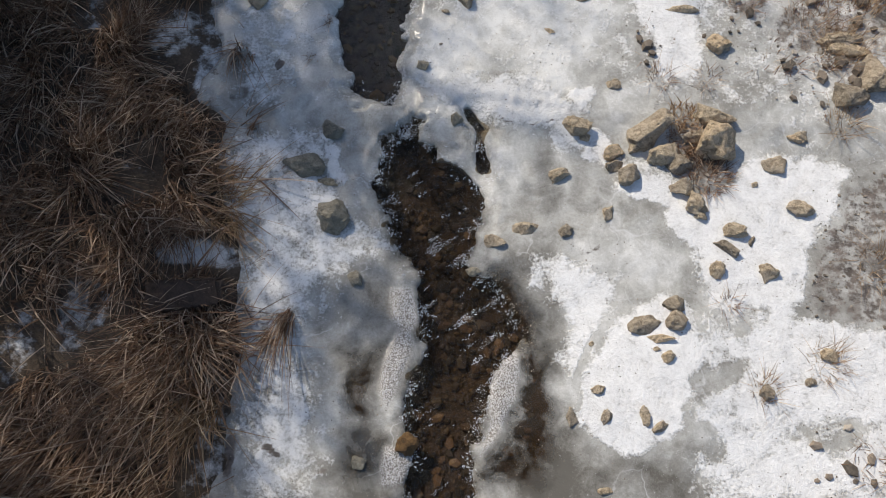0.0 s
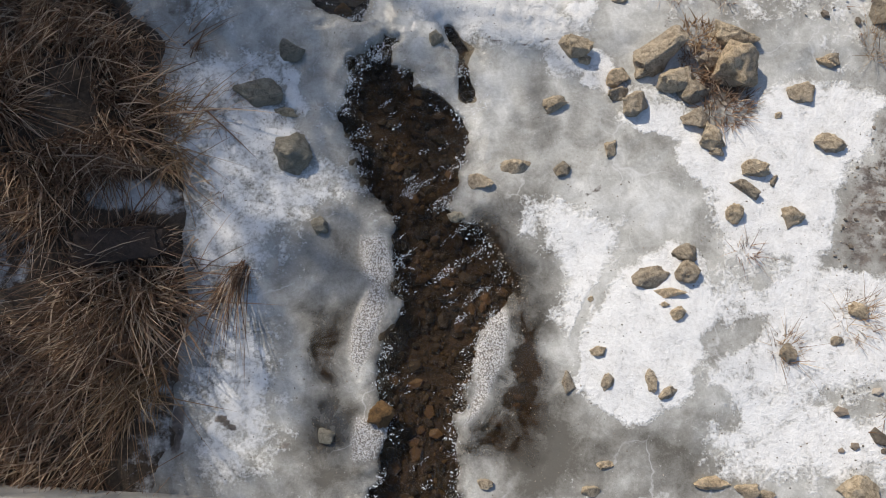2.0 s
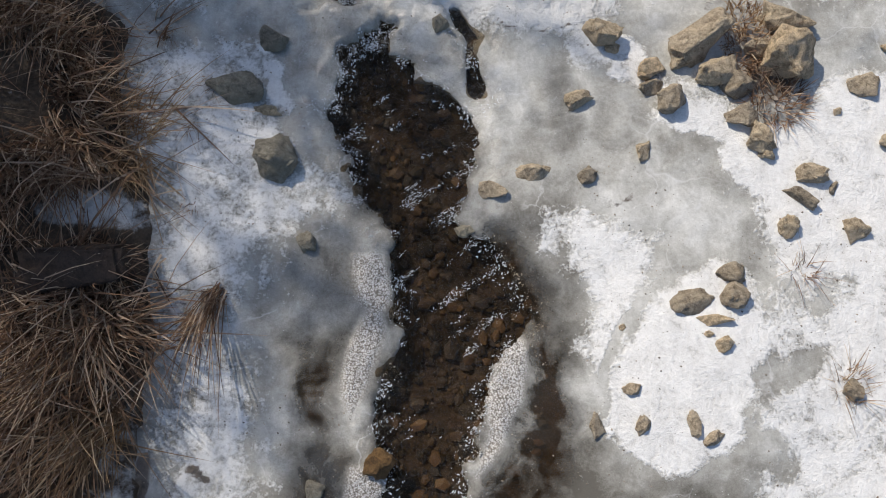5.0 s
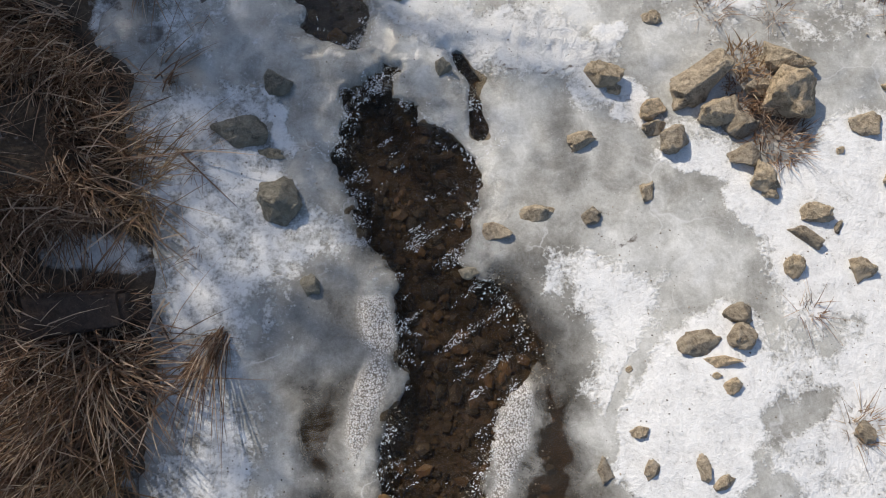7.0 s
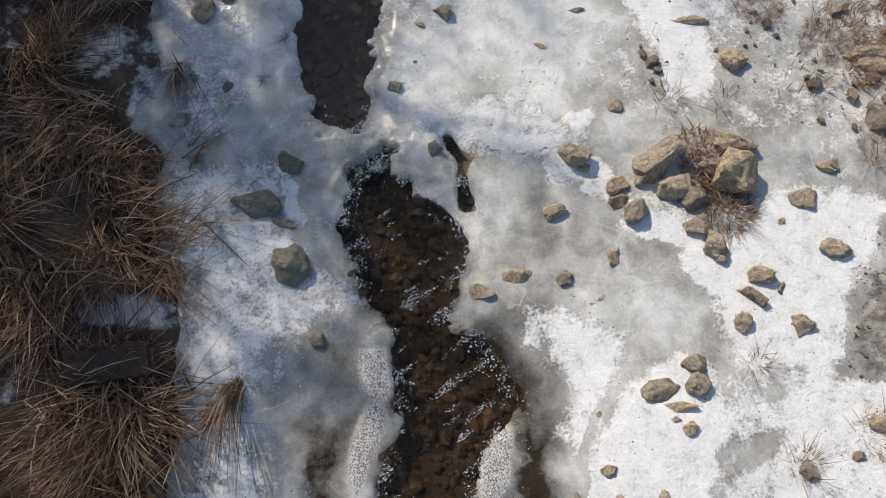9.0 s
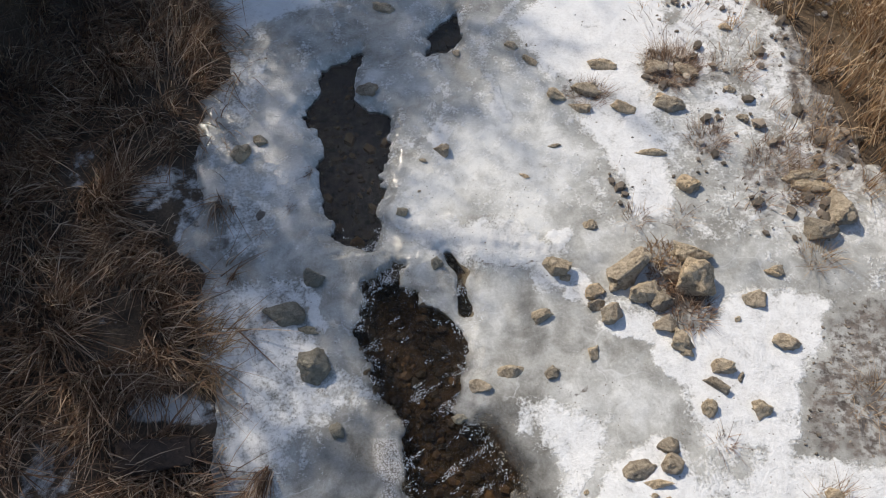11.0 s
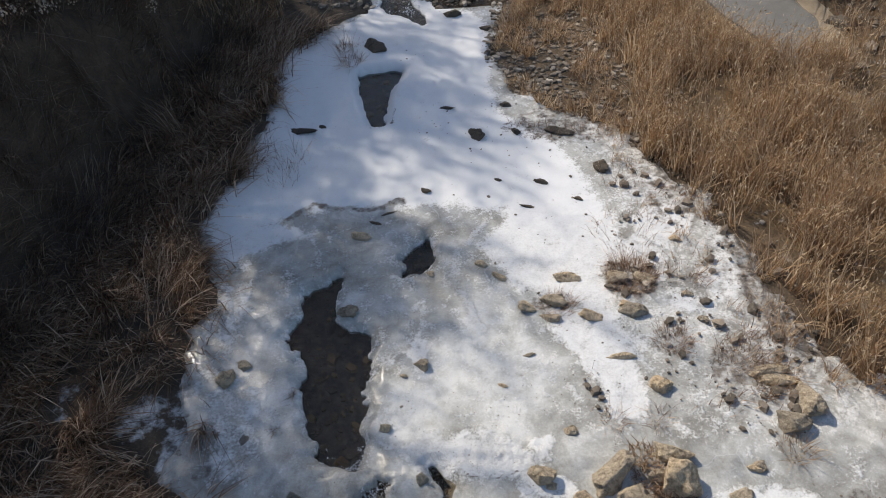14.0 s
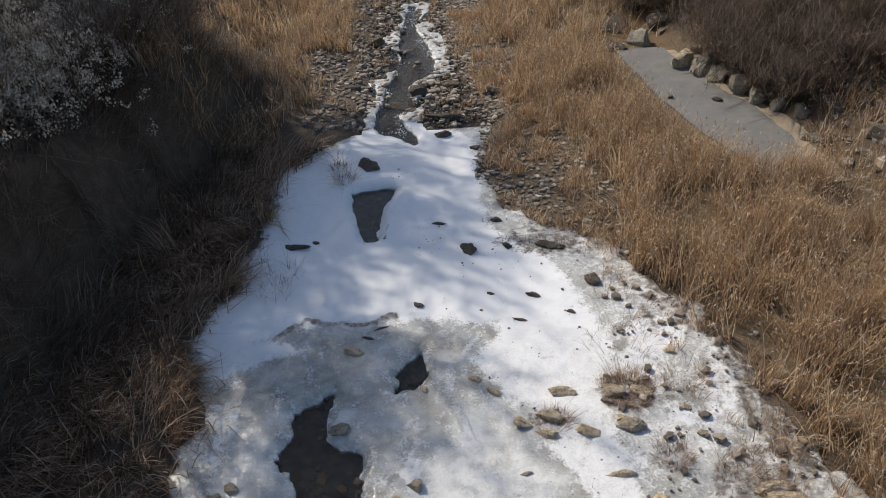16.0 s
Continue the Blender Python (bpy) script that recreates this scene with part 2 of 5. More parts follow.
def concrete_material(name, dark, light):
    m = Nodes(name)
    mid, fine = m.noise(3.5, 7, 0.65), m.noise(70, 6, 0.75)
    m.set("Base Color", m.ramp(m.math("ADD", m.math("MULTIPLY", mid, 0.6), m.math("MULTIPLY", fine, 0.4)), (0.35, dark), (0.65, light)))
    m.set("Roughness", 0.88)
    m.set("Normal", m.bump(m.math("ADD", mid, fine), 0.4, 0.012))
    return m.mat


def pebble_material():
    m = Nodes("pebbles")
    col = m.ramp(m.island(), (0.0, (0.045, 0.036, 0.028)), (0.5, (0.16, 0.125, 0.095)), (0.85, (0.34, 0.275, 0.21)), (1.0, (0.6, 0.54, 0.46)))
    m.set("Base Color", m.mix(0.35, col, m.ramp(m.noise(60, 5), (0.3, (0.05, 0.04, 0.03)), (0.7, (0.3, 0.26, 0.2)))))
    m.set("Roughness", 0.8)
    return m.mat


def bed_pebble_material():
    m = Nodes("bed_pebbles")
    col = m.ramp(m.island(), (0.0, (0.022, 0.016, 0.010)), (0.6, (0.06, 0.042, 0.023)), (1.0, (0.16, 0.10, 0.045)))
    m.set("Base Color", col)
    m.set("Roughness", 0.6)
    return m.mat


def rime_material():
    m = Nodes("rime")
    # pale clear ice; also whitens the flecks that imitate glints on the water
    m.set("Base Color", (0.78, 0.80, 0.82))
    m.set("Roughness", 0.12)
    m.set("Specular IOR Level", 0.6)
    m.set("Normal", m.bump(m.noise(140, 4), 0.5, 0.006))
    tr = m.tree.nodes.new("ShaderNodeBsdfTransparent")
    mx = m.tree.nodes.new("ShaderNodeMixShader")
    mx.inputs[0].default_value = 0.12
    m.link(m.bsdf.outputs[0], mx.inputs[1])
    m.link(tr.outputs[0], mx.inputs[2])
    m.link(mx.outputs[0], m.out.inputs[0])
    return m.mat


ICE, WATER, SOIL = ice_material(), water_material(), ground_material()
SANDSTONE = rock_material("sandstone", (0.21, 0.16, 0.108), (0.78, 0.67, 0.50), (0.50, 0.43, 0.335))
GREYSTONE = rock_material("grey_stone", (0.18, 0.165, 0.125), (0.55, 0.51, 0.41), (0.34, 0.32, 0.24))
DARKSTONE = rock_material("dark_stone", (0.045, 0.038, 0.03), (0.17, 0.14, 0.11), (0.10, 0.09, 0.075))
BROWNSTONE = rock_material("brown_stone", (0.045, 0.030, 0.023), (0.13, 0.088, 0.064), (0.09, 0.065, 0.05))
WETSTONE = rock_material("wet_stone", (0.10, 0.055, 0.02), (0.33, 0.19, 0.07), (0.2, 0.12, 0.05))
GRASS = blade_material("dry_grass", (0.10, 0.058, 0.037), (0.30, 0.185, 0.115), (0.84, 0.69, 0.52))
STRAW = blade_material("straw", (0.17, 0.10, 0.055), (0.38, 0.25, 0.14), (0.72, 0.58, 0.40))
REED = blade_material("reed", (0.19, 0.118, 0.068), (0.47, 0.31, 0.178), (0.86, 0.70, 0.49))
SEED = blade_material("seed_head", (0.34, 0.225, 0.125), (0.62, 0.47, 0.30), (0.90, 0.80, 0.63))
TWIG = blade_material("twig", (0.06, 0.042, 0.032), (0.15, 0.105, 0.078), (0.36, 0.30, 0.24))
FLUFF = blade_material("fluff", (0.50, 0.42, 0.33), (0.74, 0.66, 0.55), (0.9, 0.85, 0.76), 0.9)
BARK = concrete_material("bark", (0.05, 0.04, 0.032), (0.16, 0.13, 0.10))
CONCRETE = concrete_material("concrete", (0.42, 0.40, 0.36), (0.62, 0.59, 0.54))
PAVING = concrete_material("paving", (0.13, 0.128, 0.12), (0.21, 0.205, 0.195))
SAND = concrete_material("sand", (0.24, 0.19, 0.13), (0.42, 0.35, 0.26))
PEBBLE, BED_PEBBLE, RIME = pebble_material(), bed_pebble_material(), rime_material()

# ---- the plan: banks and open water, seen from above, in metres ----
LEFT_EDGE = [(-1.95, -3), (-1.77, -0.28), (-1.73, 0.03), (-1.71, 0.24), (-1.73, 0.57), (-1.71, 0.83), (-1.8, 1.14), (-1.78, 1.39), (-1.85, 1.72), (-2.0, 1.89), (-2.06, 2.15),
             (-2.12, 2.3), (-2.08, 2.36), (-2.05, 2.55), (-2.26, 2.7), (-2.25, 2.95), (-2.1, 3.1), (-2.25, 3.38), (-2.35, 3.67), (-2.30, 3.98), (-2.41, 4.18), (-2.16, 4.44),
             (-2.26, 4.79), (-2.46, 5.11), (-2.52, 5.59), (-2.46, 5.88), (-2.2, 6.35), (-2.25, 6.87), (-2.1, 7.18), (-2.10, 7.62), (-2.14, 8.88), (-1.73, 9.47), (-1.26, 9.93),
             (-1.0, 10.55), (-1.2, 12.5), (-1.2, 14), (-1.0, 17), (-1.0, 40)]
RIGHT_EDGE = [(3.4, -3), (3.3, 2.5), (3.1, 3.3), (2.92, 3.6), (2.80, 4.1), (2.70, 4.8), (2.32, 5.45), (2.10, 6.2), (1.85, 6.7), (1.15, 7.2), (0.70, 7.8),
              (0.62, 8.7), (0.80, 9.5), (0.82, 10.3), (0.70, 11.7), (0.45, 13.4), (0.40, 15.4), (0.5, 40)]
REED_EDGE = [(3.3, -3), (3.2, 2.8), (3.02, 3.3), (2.88, 3.6), (2.78, 4.1), (2.68, 4.8), (2.30, 5.45), (2.08, 6.2), (1.92, 6.8), (1.97, 7.6), (1.80, 9.1),
             (1.28, 10.7), (1.1, 12.5), (1.05, 14.2), (1.2, 18), (1.2, 40)]
WALL_LINE = [(-4.6, -4), (-4.35, 1.5), (-4.02, 4.2), (-3.75, 5.8), (-3.42, 7.2), (-3.25, 8.3), (-3.0, 9.1), (-2.8, 10.0)]
CHANNEL = [(-0.77, 2.69), (-0.84, 2.59), (-0.92, 2.44), (-0.93, 2.2), (-0.9, 2.03), (-0.81, 1.92), (-0.78, 1.73), (-0.68, 1.65), (-0.59, 1.5), (-0.55, 1.29), (-0.49, 1.12), (-0.47, 0.89),
           (-0.52, 0.72), (-0.55, 0.58), (-0.54, 0.41), (-0.51, 0.31), (-0.52, 0.1), (-0.58, -0.29), (-0.6, -6.2), (0.0, -6.2), (-0.06, -0.26), (-0.08, 0.18), (-0.09, 0.33), (-0.02, 0.5), (-0.02, 0.72), (0.07, 0.95),
           (0.19, 1.01), (0.15, 1.15), (0.05, 1.29), (-0.04, 1.44), (-0.18, 1.49), (-0.2, 1.67), (-0.12, 1.86), (-0.12, 2.07), (-0.24, 2.22), (-0.41, 2.33), (-0.56, 2.45), (-0.67, 2.63)]
POOL = [(-1.11, 4.9), (-1.14, 4.69), (-1.31, 4.63), (-1.47, 4.48), (-1.46, 4.26), (-1.57, 4.05), (-1.46, 3.89), (-1.37, 3.75), (-1.37, 3.47), (-1.29, 3.24), (-1.2, 2.98), (-1.11, 2.8),
        (-0.91, 2.72), (-0.81, 2.79), (-0.81, 2.97), (-0.77, 3.29), (-0.83, 3.46), (-0.79, 3.87), (-0.82, 4.06), (-1.02, 4.1), (-1.12, 4.23), (-1.12, 4.43), (-1.06, 4.6)]
SMALL_POOL = [(-0.26, 5.23), (-0.32, 5.16), (-0.41, 5.09), (-0.47, 4.98), (-0.54, 4.86), (-0.59, 4.75), (-0.53, 4.7), (-0.41, 4.72), (-0.29, 4.75), (-0.26, 4.92)]
FAR_POOL = [(-1.15, 8.23), (-1.02, 8.31), (-0.58, 8.37), (-0.6, 8.15), (-0.69, 7.96), (-0.73, 7.64), (-0.78, 7.33), (-0.8, 7.12), (-0.96, 7.18), (-1.03, 7.49), (-1.1, 7.88)]
SLOT = [(-0.3, 2.75), (-0.25, 2.72), (-0.17, 2.59), (-0.13, 2.57), (-0.19, 2.56), (-0.11, 2.38), (-0.08, 2.25), (-0.14, 2.2), (-0.19, 2.26), (-0.21, 2.34), (-0.21, 2.5), (-0.2, 2.56),
        (-0.28, 2.65)]
BROOK = [(-0.9, 10.0), (-0.88, 10.68), (-0.81, 11.2), (-0.7, 11.76), (-0.63, 12.29), (-0.49, 12.79), (-0.6, 13.43), (-0.55, 14.47), (-0.46, 15.21), (-0.39, 15.85), (-0.14, 15.8), (-0.22, 14.91),
         (-0.17, 14.26), (-0.02, 13.46), (0.15, 12.4), (-0.06, 11.94), (-0.4, 11.71), (-0.35, 11.24), (-0.15, 10.77), (-0.48, 10.62), (-0.57, 10.33), (-0.28, 9.82), (-0.25, 9.47), (-0.48, 9.67)]
ROAD_LEFT = [(4.35, 6.9), (4.1, 7.97), (3.75, 8.8), (3.45, 10.1), (3.25, 11.85), (3.2, 12.4)]
ROAD_RIGHT = [(4.7, 6.9), (4.72, 7.9), (4.82, 8.75), (4.70, 9.65), (4.44, 10.3), (4.30, 11.07), (4.08, 11.85), (4.0, 12.4)]


def rounded(outline):
    """The outline with its corners cut."""
    p = np.array(outline, float)
    for _ in range(1):
        q = np.roll(p, -1, 0)
        p = np.stack([0.75 * p + 0.25 * q, 0.25 * p + 0.75 * q], 1).reshape(-1, 2)
    return p


OUTLINES = [rounded(o) for o in (CHANNEL, POOL, SMALL_POOL, FAR_POOL, SLOT, BROOK)]


def open_water(x, y):
    """Signed distance to the nearest open water, with a ragged rim; negative on the water."""
    best = np.full(np.shape(x), 9.0)
    for outline in OUTLINES:
        best = np.minimum(best, poly_sdf(outline, x, y))
    best = best + 0.10 * fbm(x, y, 0.5, 77) * smooth(9.2, 10.2, y)
    best = best + 0.13 * (0.25 + vnoise(x, y, 0.075, 151)) * smooth(2.2, 2.6, y) * smooth(2.75, 2.7, y) * smooth(-0.28, -0.36, x)
    calm = 1 - 0.7 * smooth(-0.36, -0.30, x) * smooth(2.1, 2.2, y) * smooth(2.85, 2.75, y)
    return best + calm * 0.050 * fbm(x, y, 0.24, 3, 3) + calm * (0.028 * vnoise(x, y, 0.07, 9) + 0.014 * vnoise(x, y, 0.035, 10)) * np.where(y < 2.75, 1.0, 0.45) + 0.06 * fbm(x + 0.3 * y, y, 0.13, 11) * smooth(2.7, 2.9, y) * smooth(6.5, 5.5, y)


def ice_limit(x, y):
    """Positive between the two banks' edges."""
    w = (0.10 + 0.2 * (x > 0)) * fbm(x, y, 0.7, 21, 3) + 0.17 * fbm(x, y, 0.16, 25, 4)
    return np.minimum(x - along(LEFT_EDGE, y), along(RIGHT_EDGE, y) - x) + w


def ground_height(x, y):
    left, right = along(LEFT_EDGE, y) - x, x - along(RIGHT_EDGE, y)
    z = -0.06 + 0.08 * smooth(-0.25, 0.15, np.maximum(left, right))
    z = z - 0.10 * (1 - smooth(-0.02, 0.30, open_water(x, y))) * np.where(y < 2.7, 1.0, 0.55)
    z = z + 0.10 * np.clip(left, 0, 3) + 0.07 * fbm(x, y, 0.7, 5) * smooth(0, 0.5, left)
    wall = along(WALL_LINE, y) - x
    z = z + 1.25 * smooth(0.0, 0.55, wall + 0.12 * fbm(x, y, 0.5, 6)) * smooth(12.5, 9.5, y) + 0.45 * np.clip(wall - 0.2, 0, 6) + 0.15 * np.clip(wall - 6, 0, 200)
    z = z + 0.045 * np.clip(right, 0, 2.2) + 0.05 * fbm(x, y, 0.8, 8) * smooth(0, 0.5, right)
    bank = x - along(ROAD_RIGHT, np.clip(y, 7, 12.6)) - 0.15
    z = z + 0.55 * np.clip(bank, 0, 8) * smooth(6.0, 9.0, y + 0.4 * bank) + 0.12 * np.clip(bank - 8, 0, 200)
    z = z + 0.25 * np.clip(y - 17, 0, 60) * smooth(0.3, 5, np.abs(x)) + 0.05 * np.clip(y - 17, 0, 300)
    road = np.minimum(x - along(ROAD_LEFT, y), along(ROAD_RIGHT, y) - x)
    flat = smooth(-0.3, 0.05, road) * smooth(6.6, 7.2, y) * smooth(12.9, 12.4, y)
    return z * (1 - flat) + 0.10 * flat


def spread(lo, hi, fine, a, b, grow=1.12):
    """Grid lines: even between a and b, wider and wider out to lo and hi."""
    mid = list(np.arange(a, b + 1e-6, fine))
    up, down, s = [b], [a], fine
    while up[-1] < hi or down[-1] > lo:
        s *= grow
        up.append(min(up[-1] + s, hi)) if up[-1] < hi else None
        down.append(max(down[-1] - s, lo)) if down[-1] > lo else None
    return np.array(down[:0:-1] + mid + up[1:])


def grid(xs, ys):
    gx, gy = np.meshgrid(xs, ys)
    n = len(xs)
    i = (np.arange(len(ys) - 1)[:, None] * n + np.arange(n - 1)[None, :]).ravel()
    return gx.ravel(), gy.ravel(), np.stack([i, i + 1, i + n + 1, i + n], 1)


def blobs(x, y, spots):
    """The highest of several soft elliptical patches: x, y, half width, half depth, value."""
    out = np.zeros(np.shape(x))
    x, y = x + 0.16 * fbm(x, y, 0.35, 91, 4), y + 0.16 * fbm(x, y, 0.35, 97, 4)
    for cx, cy, rx, ry, v in spots:
        d = np.hypot((x - cx) / rx, (y - cy) / ry)
        out = np.maximum(out, v * (1 - smooth(0.55, 1.25, d)))
    return out


# ---- ground ----
SNOW_ON_BANK = [(-2.12, 1.46, 0.36, 0.17, 0.75), (-2.85, 1.0, 0.22, 0.34, 0.55), (-2.35, 3.35, 0.18, 0.28, 0.50), (-2.30, 2.95, 0.14, 0.26, 0.60), (-2.10, 3.55, 0.12, 0.22, 0.55),
                (-3.2, 3.45, 0.14, 0.25, 0.5), (-2.62, 3.25, 0.2, 0.3, 0.55), (-2.55, 0.72, 0.14, 0.14, 0.4), (-1.82, 0.05, 0.14, 0.5, 0.55), (-2.6, 2.05, 0.22, 0.22, 0.36), (-3.2, 0.7, 0.2, 0.25, 0.45)]
gx, gy, gq = grid(spread(-300, 300, 0.07, -4.8, 5.6), spread(-120, 500, 0.07, -3.0, 14.0))
gz = ground_height(gx, gy)
me = fast_mesh("ground", np.stack([gx, gy, gz], 1), gq)
attribute(me, "frost", blobs(gx, gy, SNOW_ON_BANK) + 0.35 * smooth(-0.2, 0.3, gx - along(REED_EDGE, gy)) * (gy < 9))
attribute(me, "bed", (1 - smooth(0.3, 0.8, open_water(gx, gy))) * smooth(2.95, 2.6, gy))
attribute(me, "slate", (1 - smooth(0.05, 0.5, open_water(gx, gy))) * smooth(2.6, 2.95, gy))
beyond = smooth(0.0, 0.5, gx - along(ROAD_RIGHT, np.clip(gy, 7, 12.6))) * smooth(6.5, 8, gy)
attribute(me, "gold", np.maximum(smooth(0.0, 0.8, gx - along(REED_EDGE, gy)) * 0.8, 0.35 * smooth(0.0, 0.3, gx - along(RIGHT_EDGE, gy)), 0.45 * smooth(9.8, 10.6, gy) * smooth(1.2, 0.4, np.abs(gx))) * (1 - 0.8 * beyond))
tagged(part("ground", me, SOIL), "brown winter soil banks with patches of frost", "ground", kind="structure")

# ---- water ----
wx, wy, wq = grid(np.concatenate([np.arange(-2.2, -1.0, 0.05), np.arange(-1.0, 0.2, 0.014), np.arange(0.2, 1.2, 0.05)]),
                  np.concatenate([np.arange(-6.2, -0.3, 0.05), np.arange(-0.3, 2.85, 0.014), np.arange(2.85, 24, 0.07)]))
rapid = smooth(2.85, 2.5, wy)
wlevel = -0.03 + rapid * (0.013 * vnoise(wx, wy * 0.8, 0.075, 31) + 0.009 * vnoise(wx, wy, 0.035, 32) + 0.010 * vnoise(wx, wy, 0.2, 33))
me = fast_mesh("water", np.stack([wx, wy, wlevel], 1), wq)
attribute(me, "flow", np.where(wy < 2.75, 1.0, np.where(wy > 9.2, 0.30, 0.10)))
water = tagged(part("water", me, WATER), "shallow clear brook water rippling over brown stones", "water", kind="structure")
water.visible_shadow = False

# ---- ice ----
def ice_top(x, y):
    """Height of the ice sheet's surface."""
    ow_ = open_water(x, y)
    z = 0.012 * fbm(x, y, 0.6, 12) + 0.006 * fbm(x, y, 0.11, 14) + 0.04 * (1 - smooth(0.3, 1.2, np.hypot((x - 1.05) / 0.6, (y - 0.75) / 0.65)))
    z = z + 0.012 * (1 - smooth(0.0, 0.14, ow_)) * vnoise(x, y, 0.06, 17) - 0.03 * smooth(0.0, -0.12, ice_limit(x, y))
    crumpled = np.maximum(np.exp(-((y - 2.78 - 0.1 * fbm(x, y, 0.5, 19)) / 0.13) ** 2) * smooth(-1.0, -0.6, x) * smooth(0.7, 0.45, x), 0.5 * np.exp(-((ow_ - 0.06) / 0.07) ** 2) * (y < 3.3))
    z = z + crumpled * (0.016 * np.abs(vnoise(x, y, 0.07, 141)) + 0.014 * vnoise(x, y, 0.045, 142) + 0.010 * vnoise(x, y, 0.14, 143))
    z = z + 0.035 * smooth(2.45, 2.75, y + 0.15 * fbm(x, y, 0.4, 18)) * smooth(9.5, 8.5, y)
    z = z + 0.02 * smooth(5.62, 5.72, y + 0.12 * fbm(x, y, 0.5, 144)) * smooth(0.2, -0.6, x) * smooth(9.5, 8.5, y)
    return -0.024 + (z + 0.024) * smooth(0.0, 0.13, ow_ + 0.02)


MOUND = [(0.55, 0.64), (0.56, 0.81), (0.63, 0.95), (0.74, 1.13), (0.88, 1.25), (1.08, 1.38), (1.28, 1.35), (1.33, 1.19), (1.3, 1.05), (1.52, 1.03), (1.35, 0.94), (1.29, 0.85),
         (1.35, 0.72), (1.21, 0.63), (1.23, 0.5), (1.07, 0.43), (0.96, 0.32), (0.8, 0.31), (0.64, 0.41), (0.57, 0.54)]
BAND = [(0.29, 2.6), (0.48, 2.41), (0.76, 2.29), (1.04, 2.28), (1.27, 2.06), (1.44, 1.9), (1.37, 1.69), (1.42, 1.41), (1.61, 1.23), (1.67, 0.83), (1.91, 0.81), (2.03, 0.96),
        (2.5, 0.88), (2.55, 1.27), (2.02, 1.29), (2.05, 1.53), (2.13, 1.81), (2.38, 2.15), (2.44, 2.37), (2.18, 2.47), (1.79, 2.43), (1.59, 2.2), (1.35, 2.1), (1.16, 2.27),
        (0.88, 2.34), (0.6, 2.5)]
CORNER = [(1.32, 0.04), (1.54, 0.4), (1.86, 0.62), (1.99, 0.46), (2.45, 0.36), (2.42, 0.12)]
TONGUE = [(0.24, 1.6), (0.5, 1.59), (0.71, 1.51), (0.82, 1.53), (0.83, 1.34), (0.71, 1.21), (0.6, 1.04), (0.53, 0.81), (0.49, 0.86), (0.41, 0.91), (0.43, 1.0), (0.48, 1.09),
          (0.51, 1.26), (0.36, 1.37), (0.25, 1.39)]
RIDGE_ICE = [(-0.67, 2.92), (-0.29, 2.99), (0.26, 2.95), (0.43, 2.8), (0.58, 2.83), (0.6, 2.71), (0.44, 2.62), (0.27, 2.58), (-0.1, 2.63), (-0.27, 2.69), (-0.53, 2.78)]
SNOW_PATCH = [(0.8, 3.88), (1.15, 3.99), (1.37, 3.86), (1.41, 3.51), (1.4, 3.07), (1.15, 3.0), (1.06, 3.29), (0.95, 3.58)]
LEFT_WHITE = [(-2.04, 2.25), (-1.87, 2.37), (-1.43, 2.14), (-1.18, 2.11), (-0.98, 1.77), (-0.72, 1.66), (-1.02, 1.43), (-1.2, 1.26), (-1.26, 0.94), (-1.18, 0.57), (-1.07, 0.21), (-1.21, -0.14),
              (-1.5, -0.16), (-1.64, 0.54), (-1.73, 1.07), (-1.76, 1.56), (-1.98, 1.98)]
LEFT_UP = [(-1.99, 2.36), (-2.05, 2.01), (-1.94, 1.68), (-1.3, 1.67), (-1.29, 2.17), (-1.23, 2.44), (-1.58, 2.49), (-1.84, 2.45)]
FAR_WHITE = [(-2.14, 7.38), (-2.14, 8.88), (-1.25, 9.75), (-0.94, 10.35), (-0.07, 10.22), (0.56, 9.47), (0.55, 8.36), (0.54, 7.29), (1.12, 6.65), (1.34, 6.11), (1.56, 5.2), (1.62, 4.74),
             (1.33, 4.63), (1.34, 4.22), (1.13, 4.12), (0.76, 4.28), (0.48, 4.43), (0.31, 4.72), (0.17, 4.95), (0.47, 5.31), (0.49, 5.49), (-0.19, 5.62), (-0.59, 5.59), (-0.89, 5.64),
             (-1.58, 5.61), (-2.2, 5.26), (-2.53, 5.54), (-2.54, 5.79), (-2.22, 6.31)]
FAR_RIGHT = [(0.76, 4.28), (1.34, 4.22), (1.49, 3.68), (1.31, 3.33), (1.06, 3.35), (0.86, 3.73), (0.61, 3.92)]
EDGE_BLUE = [(-2.52, 5.45), (-2.09, 5.57), (-1.56, 5.44), (-1.46, 5.31), (-1.79, 5.14), (-2.06, 5.09), (-2.29, 4.9)]
SLUSH = [(-1.74, 5.14), (-1.45, 5.51), (-0.59, 5.55), (0.2, 5.42), (0.42, 5.32), (0.01, 5.04), (-0.21, 4.77), (-0.07, 4.48), (-0.58, 4.67), (-0.83, 4.49), (-1.25, 4.59), (-1.66, 4.63)]
THIN_R = [(-0.08, 1.58), (0.1, 1.48), (0.22, 1.27), (0.29, 1.02), (0.41, 0.8), (0.44, 0.47), (0.37, 0.1), (-0.11, 0.07), (0.04, 0.4), (0.16, 0.62), (0.18, 0.9), (0.04, 0.92)]
THIN_L = [(-1.02, 0.9), (-0.88, 0.92), (-0.74, 0.99), (-0.71, 0.84), (-0.72, 0.68), (-0.69, 0.46), (-0.8, 0.4), (-0.95, 0.43), (-1.01, 0.66)]
THIN_LB = [(-0.96, 0.39), (-0.69, 0.46), (-0.62, 0.3), (-0.65, 0.04), (-0.95, 0.02)]
FOAM_R = [(-0.03, 0.34), (-0.0, 0.5), (-0.01, 0.69), (0.07, 0.93), (0.16, 0.93), (0.18, 0.79), (0.17, 0.62), (0.06, 0.42), (-0.04, 0.26)]
